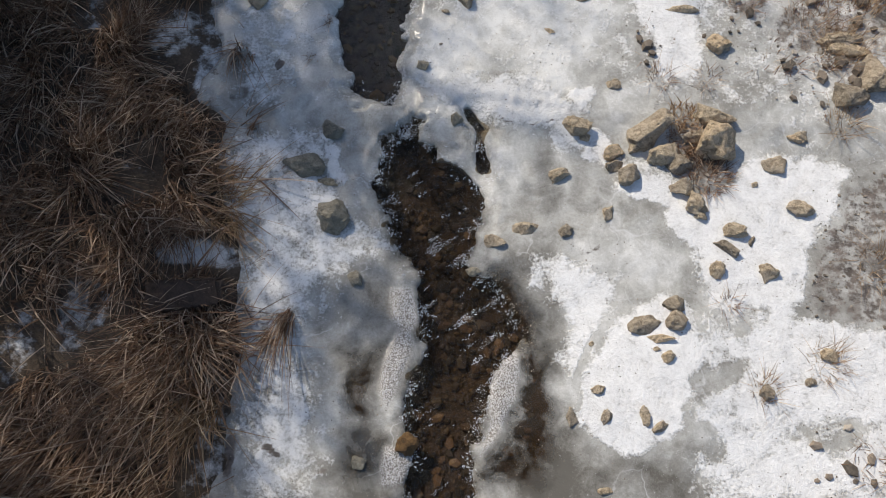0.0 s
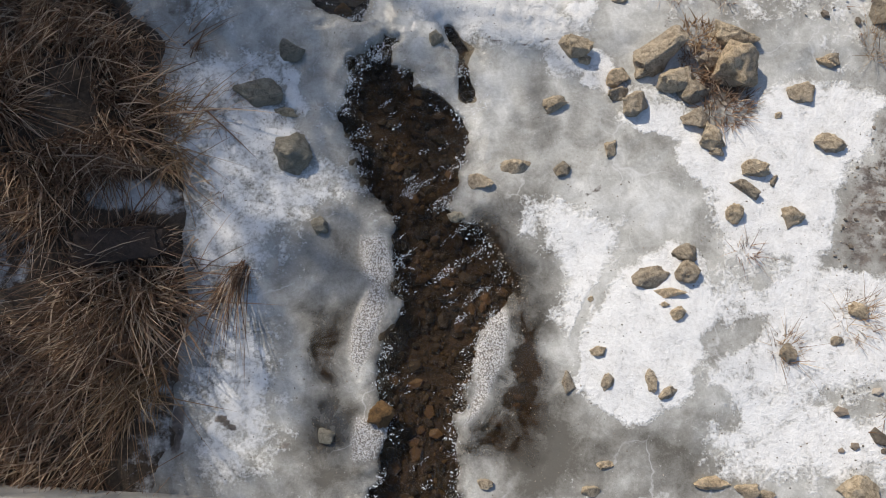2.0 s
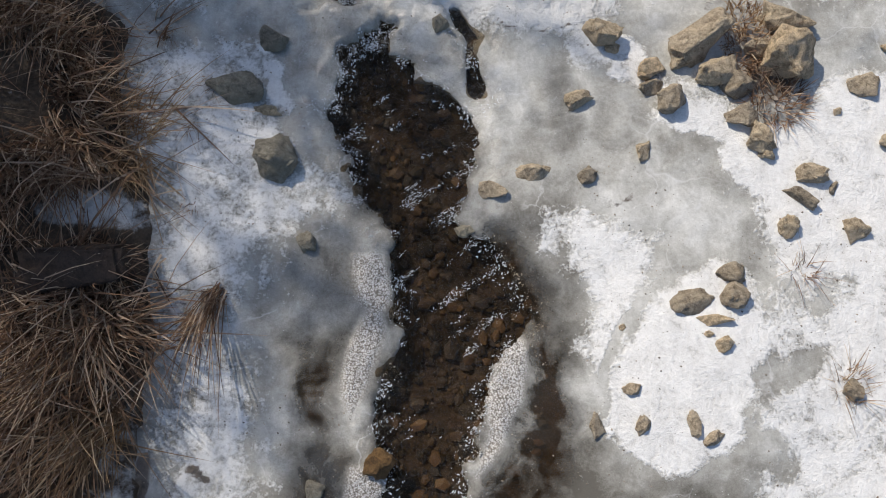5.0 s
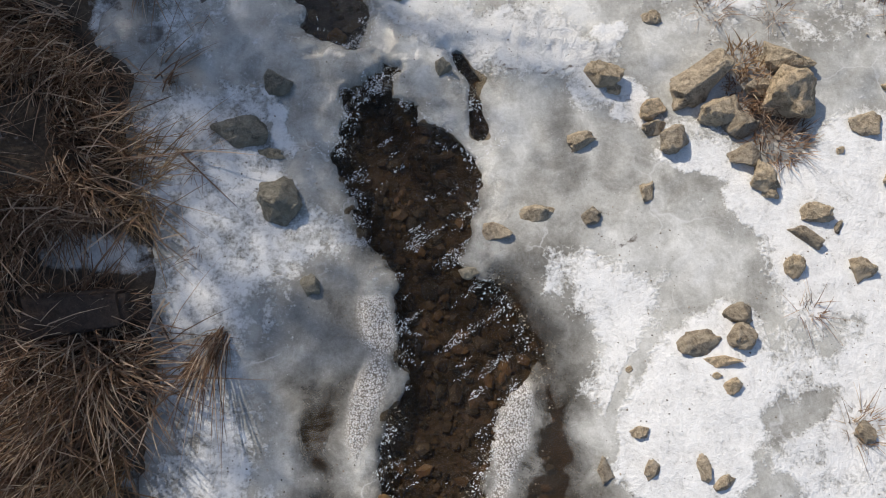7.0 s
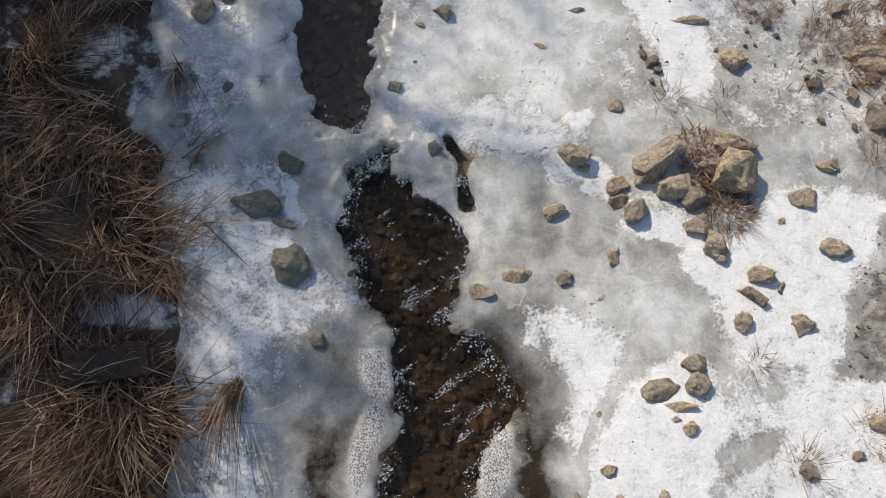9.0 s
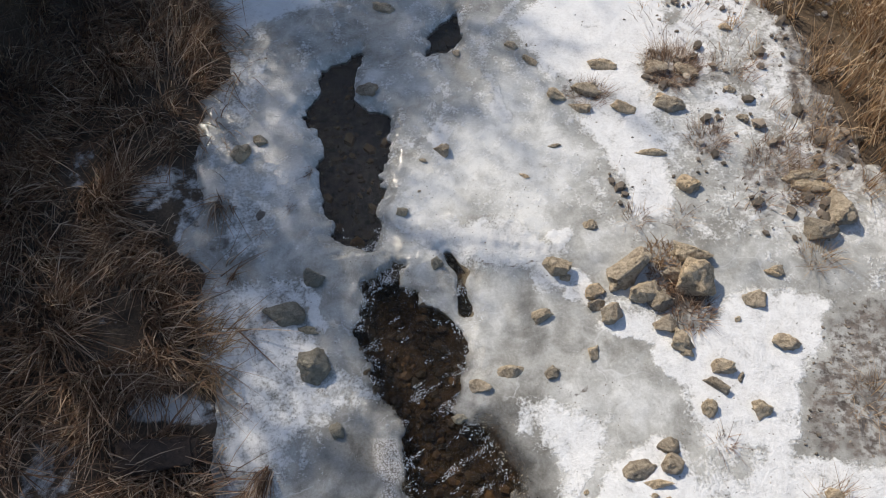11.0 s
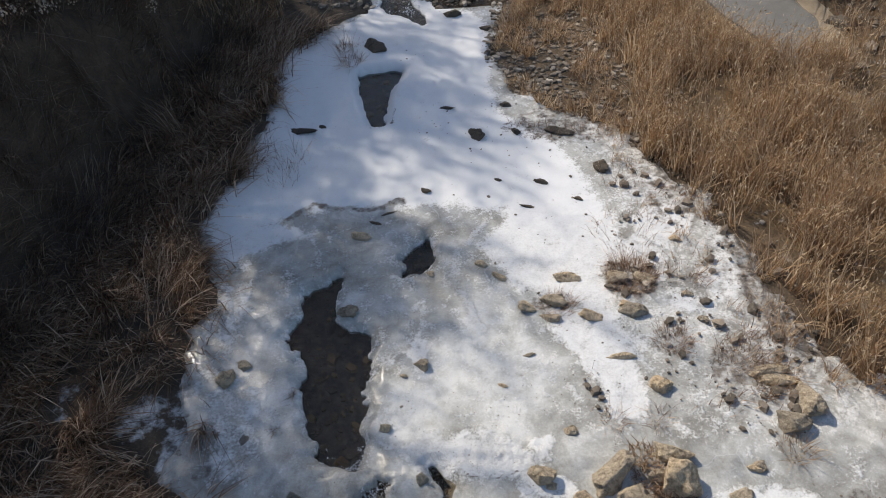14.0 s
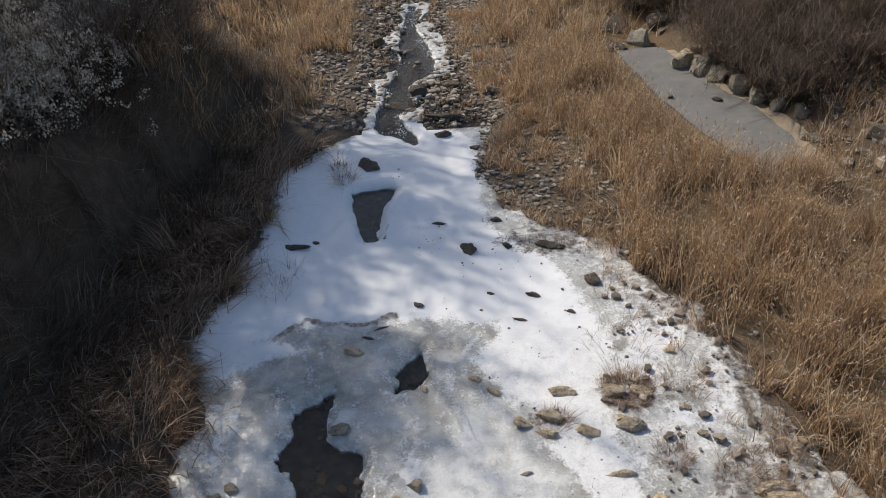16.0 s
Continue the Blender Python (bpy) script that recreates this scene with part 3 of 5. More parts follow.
FOAM_L = [(-0.71, 0.62), (-0.71, 0.84), (-0.65, 1.02), (-0.58, 1.05), (-0.55, 0.91), (-0.59, 0.74), (-0.67, 0.51)]
FOAM_B = [(-0.66, 0.14), (-0.65, 0.27), (-0.56, 0.25), (-0.49, 0.18), (-0.52, 0.05), (-0.65, 0.04)]
FOAM_U = [(-0.74, 1.31), (-0.62, 1.34), (-0.55, 1.23), (-0.52, 1.09), (-0.6, 1.02), (-0.69, 1.08)]
GRIT = [(2.39, 2.24), (2.67, 2.42), (2.93, 2.31), (2.81, 1.3), (2.54, 1.21), (2.3, 1.24), (2.02, 1.31), (2.13, 1.81), (2.29, 1.98)]
SNOW_SPOTS = [(0.45, 2.50, 0.16, 0.12, 0.9), (0.66, 2.40, 0.18, 0.12, 0.95), (0.95, 2.20, 0.18, 0.12, 1.0), (1.12, 2.15, 0.16, 0.13, 1.0), (1.25, 1.98, 0.15, 0.12, 1.0), (1.45, 1.95, 0.2, 0.2, 1.0), (1.8, 2.3, 0.2, 0.15, 0.9),
              (0.57, 2.80, 0.13, 0.09, 1.0), (0.14, 4.12, 0.05, 0.2, 0.9), (-0.42, 3.75, 0.06, 0.2, 1.0), (-1.20, 2.24, 0.07, 0.2, 1.0), (1.75, 4.7, 0.25, 0.35, 0.8), (2.0, 5.2, 0.3, 0.35, 0.85),
              (2.35, 4.4, 0.22, 0.3, 0.7), (1.9, 4.1, 0.25, 0.16, 0.7), (-1.45, 2.0, 0.2, 0.25, 0.8), (1.05, 7.6, 0.2, 0.25, 0.6), (-1.9, 3.3, 0.3, 0.4, 0.45), (-2.1, 4.4, 0.3, 0.5, 0.5), (-1.8, 2.9, 0.3, 0.3, 0.5)]
MILK = [(0.2, 3.5, 0.7, 0.7, 0.5), (-0.35, 3.2, 0.4, 0.5, 0.5), (0.55, 1.0, 0.2, 0.4, 0.5), (1.1, 1.75, 0.3, 0.2, 0.45), (0.0, 2.25, 0.12, 0.3, 0.4), (0.35, 2.25, 0.1, 0.3, 0.4), (0.45, 1.3, 0.4, 0.3, 0.5), (-1.5, 3.6, 0.5, 0.9, 0.3)]
DULL = [(0.28, 2.2, 0.1, 0.3, 0.4), (0.2, 1.3, 0.25, 0.35, 0.9), (0.35, 1.05, 0.15, 0.3, 0.7), (1.6, 3.0, 0.5, 0.5, 0.2), (-0.75, 1.9, 0.2, 0.5, 0.35), (-0.85, 1.0, 0.25, 0.6, 0.4), (0.95, 0.1, 0.6, 0.2, 0.65), (0.35, 0.2, 0.3, 0.35, 0.9), (-0.75, 0.15, 0.3, 0.3, 0.7), (1.36, 0.82, 0.16, 0.12, 0.4)]
DIRT = [(2.75, 4.4, 0.35, 1.4, 0.70), (2.2, 5.6, 0.4, 0.6, 0.60), (1.85, 5.0, 0.55, 0.6, 0.40), (1.05, 3.35, 0.12, 0.25, 0.5), (2.3, 3.1, 0.6, 0.5, 0.42), (2.2, 4.2, 0.6, 0.7, 0.42), (1.65, 3.2, 0.15, 0.4, 0.4), (2.4, 0.2, 0.5, 0.5, 0.34),
        (1.3, 6.9, 0.8, 0.5, 0.62), (1.9, 5.8, 0.5, 0.5, 0.4), (0.2, 11.5, 1.5, 2.2, 0.45), (1.55, 4.5, 0.26, 0.2, 0.75), (0.85, 4.2, 0.22, 0.14, 0.65), (1.78, 3.72, 0.2, 0.2, 0.6), (2.2, 3.5, 0.26, 0.24, 0.6), (1.4, 2.45, 0.2, 0.2, 0.75), (1.25, 2.75, 0.3, 0.12, 0.4),
        (0.15, 3.35, 0.18, 0.06, 0.5), (0.55, 3.5, 0.2, 0.07, 0.45)]
ARC = [(0.74, 1.16), (0.64, 1.01), (0.59, 0.89), (0.55, 0.72), (0.54, 0.59)]
CRACK = [(-1.75, 5.49), (-1.58, 5.64), (-1.45, 5.72), (-1.24, 5.67), (-1.0, 5.62), (-0.77, 5.62), (-0.54, 5.71)]
FISSURE = [(0.5, 1.68), (0.62, 1.65), (0.69, 1.66), (0.7, 1.72)]
RIDGE = [(0.37, 5.41), (0.01, 4.97), (-0.02, 4.61), (0.08, 4.21), (0.19, 3.96)]
RIM_LINE = [(-0.47, 4.66), (-0.34, 4.38), (-0.32, 4.06), (-0.41, 3.84), (-0.38, 3.62)]
RIDGE_CRACK = [(-0.14, 2.7), (0.0, 2.65), (0.11, 2.61), (0.25, 2.64), (0.41, 2.63), (0.47, 2.6)]
DIRT_LEFT = [(-1.68, 0.10, 0.07, 0.16, 1.0), (-1.40, 0.17, 0.09, 0.05, 0.8), (-1.12, 0.12, 0.10, 0.05, 0.6), (-1.70, 3.05, 0.05, 0.05, 1.1), (-2.0, 2.75, 0.10, 0.06, 0.7)]


def region(x, y, outline, soft=0.05, warp=0.06):
    """1 inside an outline, 0 outside, with a soft and uneven border."""
    x, y = x + warp * fbm(x, y, 0.22, 191, 3), y + warp * fbm(x, y, 0.22, 197, 3)
    return 1 - smooth(-soft, soft, poly_sdf(outline, x, y))


def line_mask(x, y, line, width):
    """1 on a narrow line, fading across its width."""
    best = np.full(np.shape(x), 9.0)
    x, y = x + 0.05 * fbm(x, y, 0.16, 71), y + 0.05 * fbm(x, y, 0.16, 72)
    for (ax, ay), (bx, by) in zip(line, line[1:]):
        dx, dy = bx - ax, by - ay
        t = np.clip(((x - ax) * dx + (y - ay) * dy) / (dx * dx + dy * dy), 0, 1)
        best = np.minimum(best, np.hypot(x - ax - t * dx, y - ay - t * dy))
    return 1 - smooth(0.3 * width, width, best)


xs = np.arange(-2.9, 3.6, 0.021)
ys = np.concatenate([np.arange(-6.1, -0.8, 0.1), np.arange(-0.8, 5.9, 0.021), np.arange(5.9, 24, 0.06)])
ix, iy, iq = grid(xs, ys)
for _ in range(2):
    # draw the corners near the rim of open water on to it
    d, e = open_water(ix, iy), 0.006
    dx, dy = (open_water(ix + e, iy) - d) / e, (open_water(ix, iy + e) - d) / e
    n2 = np.maximum(dx * dx + dy * dy, 0.3)
    near = np.abs(d) < np.where(iy < 5.9, 0.017, 0.035)
    ix, iy = ix - np.where(near, d * dx / n2, 0), iy - np.where(near, d * dy / n2, 0)
cx, cy = ix[iq].mean(1), iy[iq].mean(1)
keep = (open_water(cx, cy) > 0.002) & (ice_limit(cx, cy) > -0.12)
stony = smooth(9.3, 10.5, cy)
keep &= (stony < 0.5) | (open_water(cx, cy) < 0.20 + 0.45 * fbm(cx, cy, 0.5, 44))
iq = iq[keep]
iz = ice_top(ix, iy)
# a skirt gives the sheet its thickness
edges = np.concatenate([iq[:, [0, 1]], iq[:, [1, 2]], iq[:, [2, 3]], iq[:, [3, 0]]])
key = np.sort(edges, 1) @ np.array([10 ** 7, 1])
_, first, count = np.unique(key, return_index=True, return_counts=True)
rim = edges[first[count == 1]]
used, inv = np.unique(rim, return_inverse=True)
inv = inv.reshape(-1, 2)
top = len(ix)
verts = np.concatenate([np.stack([ix, iy, iz], 1), np.stack([ix[used], iy[used], np.full(len(used), -0.06)], 1)])
skirt = np.stack([rim[:, 1], rim[:, 0], inv[:, 0] + top, inv[:, 1] + top], 1)
me = fast_mesh("ice", verts, np.concatenate([iq, skirt]))
vx, vy = verts[:, 0], verts[:, 1]
ow = open_water(vx, vy)
snowy = blobs(vx, vy, SNOW_SPOTS)
for outline, value, soft in ((MOUND, 1.0, 0.07), (BAND, 0.92, 0.10), (CORNER, 0.8, 0.14), (TONGUE, 0.85, 0.12), (SNOW_PATCH, 1.0, 0.09), (LEFT_WHITE, 0.66, 0.2), (LEFT_UP, 0.66, 0.18),
                             (FAR_WHITE, 1.0, 0.16), (FAR_RIGHT, 0.85, 0.15), (EDGE_BLUE, 0.9, 0.10), (RIDGE_ICE, 0.95, 0.12)):
    snowy = np.maximum(snowy, value * region(vx, vy, outline, soft))
snowy = np.maximum(snowy, 0.82 * smooth(1.15, 1.45, vx) * smooth(1.4, 1.0, vy) * smooth(0.0, 0.35, vy))
snowy = np.maximum(snowy, 0.24 * smooth(2.6, 3.0, vy) + 0.14 * smooth(1.3, 1.7, vx))
snowy = snowy * (1 - 0.85 * region(vx, vy, GRIT, 0.06))
foam = np.maximum.reduce([region(vx, vy, o, 0.03, 0.03) for o in (FOAM_R, FOAM_L, FOAM_B, FOAM_U)])
frost = 0.22 + 0.56 * snowy - 0.4 * blobs(vx, vy, [(1.50, 0.90, 0.17, 0.13, 1.0), (1.38, 0.42, 0.10, 0.09, 0.8), (1.72, 1.28, 0.12, 0.12, 0.7), (2.15, 0.55, 0.22, 0.12, 0.8)])
frost = frost - 0.35 * line_mask(vx, vy, ARC, 0.035) + 0.13 * line_mask(vx, vy, RIDGE, 0.06) + 0.14 * line_mask(vx, vy, RIM_LINE, 0.04) - 0.3 * line_mask(vx, vy, CRACK, 0.05)
frost = frost + 0.10 * (1 - smooth(0.0, 0.05, ow))
attribute(me, "frost", frost)
attribute(me, "foam", foam)
attribute(me, "drift", smooth(4.6, 5.8, vy))
attribute(me, "crumple", np.maximum.reduce([0.9 * region(vx, vy, RIDGE_ICE, 0.10), (1 - smooth(0.02, 0.16, ow)) * (vy < 3.2), 0.7 * region(vx, vy, SLUSH, 0.1), 0.7 * line_mask(vx, vy, RIDGE, 0.09)]))
attribute(me, "milk", 0.54 + 0.08 * smooth(2.4, 2.9, vy) + 0.4 * blobs(vx, vy, MILK) - 0.5 * blobs(vx, vy, DULL) - 0.08 * region(vx, vy, SLUSH, 0.28) - 0.06 * (vx < -0.6) * (vy < 3.5))
thin = np.maximum.reduce([1.15 * region(vx, vy, THIN_R, 0.18), 0.78 * region(vx, vy, THIN_L, 0.10), 0.74 * region(vx, vy, THIN_LB, 0.14), 0.75 * (1 - smooth(0.0, 0.09, ow)) * smooth(2.2, 1.8, vy)])
attribute(me, "thin", thin * (1 - 0.9 * foam))
attribute(me, "dirt", np.maximum(np.maximum(blobs(vx, vy, DIRT), np.maximum.reduce([blobs(vx, vy, DIRT_LEFT), 0.62 * line_mask(vx, vy, CRACK, 0.06), 0.64 * region(vx, vy, GRIT, 0.08), 0.40 * smooth(1.45, 2.1, vx) * smooth(2.5, 2.9, vy) * smooth(6.0, 5.0, vy), 0.6 * line_mask(vx, vy, FISSURE, 0.02), 0.6 * line_mask(vx, vy, RIDGE_CRACK, 0.02)])), np.maximum(0.62 * (1 - smooth(-0.15, 0.22, ice_limit(vx, vy))), 0.55 * np.exp(-((ow - 0.11) / 0.03) ** 2) * smooth(6.6, 6.9, vy) * smooth(7.7, 7.3, vy))))
tagged(part("ice", me, ICE), "grey and frosty white ice covering the frozen brook", "ice", kind="structure")


# ---- stones ----
def angular_stone(length, width, height, seed, fine=True):
    """A broken stone: a hull of random points, its edges worn."""
    r = random.Random(seed)
    bm = bmesh.new()
    for k in range(19):
        a, zc = r.uniform(0, 2 * math.pi), r.uniform(-1, 1)
        s = math.sqrt(1 - zc * zc) ** 0.6
        bm.verts.new((math.cos(a) * s * r.uniform(0.82, 1.08), math.sin(a) * s * r.uniform(0.82, 1.08), zc * r.uniform(0.8, 1.0)))
    bmesh.ops.convex_hull(bm, input=bm.verts)
    bmesh.ops.delete(bm, geom=[v for v in bm.verts if not v.link_faces], context="VERTS")
    bmesh.ops.dissolve_limit(bm, angle_limit=0.35, verts=bm.verts, edges=bm.edges)
    bmesh.ops.bevel(bm, geom=list(bm.edges), offset=0.11, segments=2, profile=0.6, affect="EDGES", clamp_overlap=True)
    bmesh.ops.triangulate(bm, faces=bm.faces)
    if fine:
        bmesh.ops.subdivide_edges(bm, edges=list(bm.edges), cuts=2, use_grid_fill=True)
        bmesh.ops.smooth_vert(bm, verts=bm.verts, factor=0.45, use_axis_x=True, use_axis_y=True, use_axis_z=True)
        for f in bm.faces:
            f.smooth = True
    lo = Vector((min(v.co.x for v in bm.verts), min(v.co.y for v in bm.verts), min(v.co.z for v in bm.verts)))
    hi = Vector((max(v.co.x for v in bm.verts), max(v.co.y for v in bm.verts), max(v.co.z for v in bm.verts)))
    for v in bm.verts:
        q = Vector(((v.co[i] - lo[i]) / (hi[i] - lo[i]) - 0.5) for i in range(3))
        n = noise.noise(q * 3 + Vector((seed, 0, 0))) * 0.22 + noise.noise(q * 8 + Vector((0, seed, 0))) * 0.12 + noise.noise(q * 17 + Vector((0, 0, seed))) * 0.05
        v.co = Vector((q.x * length * (1 + n), q.y * width * (1 + n), q.z * height * (1 + n)))
    return bm


def support(x, y):
    """Height of what a stone lies on."""
    gz_ = float(ground_height(np.array([x]), np.array([y]))[0])
    if 7.3 < y < 12.2 and along(ROAD_LEFT, y) < x < along(ROAD_RIGHT, y):
        gz_ = 0.15
    on_ice = ice_limit(np.array([x]), np.array([y]))[0] > -0.1 and open_water(np.array([x]), np.array([y]))[0] > 0
    return max(gz_, float(ice_top(np.array([x]), np.array([y]))[0])) if on_ice else gz_


def stones(rows, material, label, group, flat=0.5, sink=0.3, wide=1.0):
    for k, (x, y, length, width, turn) in enumerate(rows):
        seed = int(abs(x) * 977 + abs(y) * 131) + k
        width = width * wide
        h = flat * min(length, width) * (0.85 + 0.3 * random.Random(seed).random())
        ob = part("rock", angular_stone(length, width * 1.02, h * 1.5, seed), material)
        ob.matrix_world = pose(x, y, support(x, y) + h * (0.50 - sink), random.Random(seed + 1).uniform(-16, 16), random.Random(seed + 2).uniform(-16, 16), turn)
        tagged(ob, label, "rock", group)


CAIRN_STONES = [(1.03, 2.56, 0.34, 0.20, 28), (1.50, 2.50, 0.29, 0.27, -30), (1.14, 2.40, 0.27, 0.13, 14), (1.25, 2.33, 0.18, 0.13, -13), (1.50, 2.71, 0.30, 0.13, -8), (1.35, 2.56, 0.15, 0.09, 12), (1.25, 2.17, 0.18, 0.12, -14), (1.34, 2.04, 0.17, 0.12, -50), (0.78, 2.41, 0.15, 0.12, 0), (0.79, 2.31, 0.13, 0.08, 9), (0.90, 2.24, 0.18, 0.14, 20), (0.51, 2.59, 0.19, 0.11, -13), (0.58, 2.52, 0.08, 0.05, -7), (1.38, 1.97, 0.09, 0.07, -40)]
stones(CAIRN_STONES, SANDSTONE, "weathered tan sandstone rock in a small pile", "stones of the pile", 0.7, 0.26, 1.04)
SHELF_STONES = [(0.99, 1.16, 0.21, 0.12, 5), (1.17, 1.33, 0.16, 0.1, -4), (1.19, 1.21, 0.13, 0.14, -23), (1.08, 1.08, 0.22, 0.05, 3), (1.13, 0.96, 0.07, 0.09, -34), (1.6, 1.87, 0.17, 0.1, -7), (1.55, 1.74, 0.19, 0.09, -21), (1.48, 1.58, 0.11, 0.12, -5), (1.82, 1.58, 0.15, 0.11, -58), (1.91, 2.38, 0.18, 0.12, -6), (2.06, 2.05, 0.18, 0.11, -19), (1.72, 1.8, 0.04, 0.07, -27), (1.76, 2.22, 0.04, 0.05, -34), (2.09, 2.59, 0.12, 0.08, 0), (1.54, 3.31, 0.17, 0.16, -7)]
stones(SHELF_STONES, SANDSTONE, "angular tan rock lying on white frosty ice", "stones on the ice", 0.55, 0.38, 1.05)
NEAR_STONES = [(0.4, 2.22, 0.16, 0.11, -4), (0.18, 1.8, 0.21, 0.09, 0), (-0.03, 1.7, 0.16, 0.09, -4), (0.45, 1.8, 0.12, 0.09, -5), (0.74, 1.95, 0.08, 0.1, 0), (0.52, 0.54, 0.07, 0.12, 16), (0.74, 0.55, 0.07, 0.09, -8), (0.98, 0.57, 0.06, 0.12, 9), (1.07, 0.51, 0.11, 0.06, 22), (0.68, 0.72, 0.09, 0.05, 0), (2.17, 1.04, 0.12, 0.09, -5), (1.75, 0.78, 0.1, 0.11, -6), (2.04, 0.86, 0.07, 0.05, 0), (0.64, 1.02, 0.04, 0.03, 0), (1.06, 1.01, 0.05, 0.03, 0), (0.74, 0.1, 0.09, 0.04, 13), (0.8, 2.97, 0.08, 0.05, -14)]
stones(NEAR_STONES, SANDSTONE, "tan stone frozen into the grey ice", "stones on the ice", 0.5, 0.42, 1.1)
SHADE_STONES = [(-1.27, 2.50, 0.17, 0.13, -10), (-1.43, 2.21, 0.30, 0.19, -24), (-1.18, 1.84, 0.25, 0.25, -2), (-0.98, 1.37, 0.11, 0.11, -5), (-1.26, 2.09, 0.16, 0.05, -11), (-0.83, 0.16, 0.1, 0.08, -17), (-0.17, 1.48, 0.1, 0.08, -6), (-0.36, 2.62, 0.1, 0.1, -6), (-0.64, 3.06, 0.09, 0.08, 0)]
stones(SHADE_STONES, GREYSTONE, "grey-green rock on the shaded blue ice", "stones on the shaded ice", 0.45, 0.36, 1)
BLOCKS_STONES = [(2.45, 2.9, 0.24, 0.18, -5), (2.62, 3.1, 0.23, 0.28, 2), (2.42, 3.39, 0.31, 0.12, 7)]
stones(BLOCKS_STONES, SANDSTONE, "large blocky tan rock on the bank", "large bank stones", 0.6, 0.25, 1)
FRONT_STONES = [(1.33, 0.04, 0.24, 0.07, 2), (1.5, 0.01, 0.12, 0.09, 0), (2.1, 0.05, 0.21, 0.16, 0), (1.61, -0.01, 0.1, 0.06, 0), (0.66, -0.04, 0.1, 0.06, -6), (0.74, 0.1, 0.11, 0.04, 0), (0.08, -0.04, 0.09, 0.06, -6)]
stones(FRONT_STONES, SANDSTONE, "flat tan stone lying on the frost", "stones on the ice", 0.5, 0.3, 1)
MID_STONES = [(-1.98, 3.6, 0.16, 0.22, -18), (-1.84, 3.72, 0.14, 0.1, -17), (-1.01, 4.26, 0.19, 0.15, -3), (-0.35, 3.64, 0.14, 0.13, -30), (-0.5, 3.54, 0.07, 0.04, -16), (-0.94, 5.22, 0.21, 0.12, -11), (-0.26, 4.67, 0.08, 0.07, -30), (0.58, 4.19, 0.18, 0.15, -19), (0.82, 4.26, 0.23, 0.17, -20), (0.76, 4.06, 0.19, 0.1, -12), (1.12, 4.06, 0.2, 0.14, -15), (1.48, 4.08, 0.24, 0.17, -15), (0.97, 4.52, 0.25, 0.11, -11), (0.37, 4.58, 0.14, 0.08, -34), (0.21, 4.75, 0.12, 0.08, -31)]
stones(MID_STONES, SANDSTONE, "grey-brown stone lying on the ice", "stones on the ice", 0.5, 0.3, 0.85)
MIDR_STONES = [(1.54, 3.3, 0.16, 0.16, -15), (1.3, 3.62, 0.23, 0.07, -5), (2.06, 3.96, 0.11, 0.07, -15), (1.43, 4.17, 0.08, 0.11, -45), (1.42, 4.49, 0.2, 0.16, -18), (1.68, 4.46, 0.21, 0.14, -25), (2.46, 3.3, 0.34, 0.14, -8), (2.07, 4.95, 0.11, 0.08, -22), (2.0, 4.25, 0.1, 0.07, -24), (0.54, 3.68, 0.12, 0.04, 9), (0.3, 3.39, 0.09, 0.04, -13), (0.78, 2.94, 0.12, 0.07, -14), (2.06, 2.58, 0.13, 0.07, -13)]
stones(MIDR_STONES, SANDSTONE, "brown stone on the frosty bank", "stones on the bank", 0.5, 0.3, 0.85)
FAR_STONES = [(0.91, 5.9, 0.17, 0.09, -33), (0.47, 5.97, 0.09, 0.06, -27), (0.73, 5.53, 0.16, 0.06, -14), (1.25, 5.6, 0.1, 0.07, -29), (-0.3, 5.84, 0.12, 0.1, -31), (-1.7, 7.02, 0.33, 0.15, -21), (0.28, 6.76, 0.19, 0.25, -21), (1.21, 6.74, 0.34, 0.14, -15), (0.73, 6.78, 0.11, 0.12, -27), (0.66, 7.35, 0.14, 0.13, -25), (-0.96, 8.87, 0.38, 0.37, -25), (-0.04, 7.36, 0.21, 0.07, -14), (1.56, 6.08, 0.15, 0.28, -4), (-0.66, 5.56, 0.24, 0.05, 19), (-0.79, 5.41, 0.15, 0.06, -16), (-1.49, 7.1, 0.09, 0.08, -21)]
stones(FAR_STONES, DARKSTONE, "dark stone poking out of the snowy ice", "stones in the snow", 0.5, 0.35, 0.7)
TOP_STONES = [(0.96, 10.98, 0.27, 0.34, -10), (-0.23, 11.31, 0.31, 0.47, -45), (0.17, 10.32, 0.76, 0.27, -14), (3.46, 13.26, 0.49, 0.88, -33), (4.28, 13.24, 0.51, 0.65, -24), (3.22, 12.29, 0.49, 0.41, -17), (-0.46, 10.95, 0.65, 0.35, -9), (3.58, 10.14, 0.09, 0.11, -162), (4.22, 9.96, 0.17, 0.16, -25), (0.55, 9.25, 0.17, 0.17, -17), (-1.32, 11.54, 0.32, 0.23, -26), (0.12, 9.72, 0.25, 0.25, -9), (-1.06, 13.71, 0.51, 0.36, -28), (-0.41, 13.27, 0.42, 0.35, 4), (0.32, 11.51, 0.34, 0.23, -17), (-1.31, 10.66, 0.39, 0.2, -24)]
stones(TOP_STONES, DARKSTONE, "dark wet boulder in the upper brook", "boulders of the brook", 0.5, 0.3, 0.6)
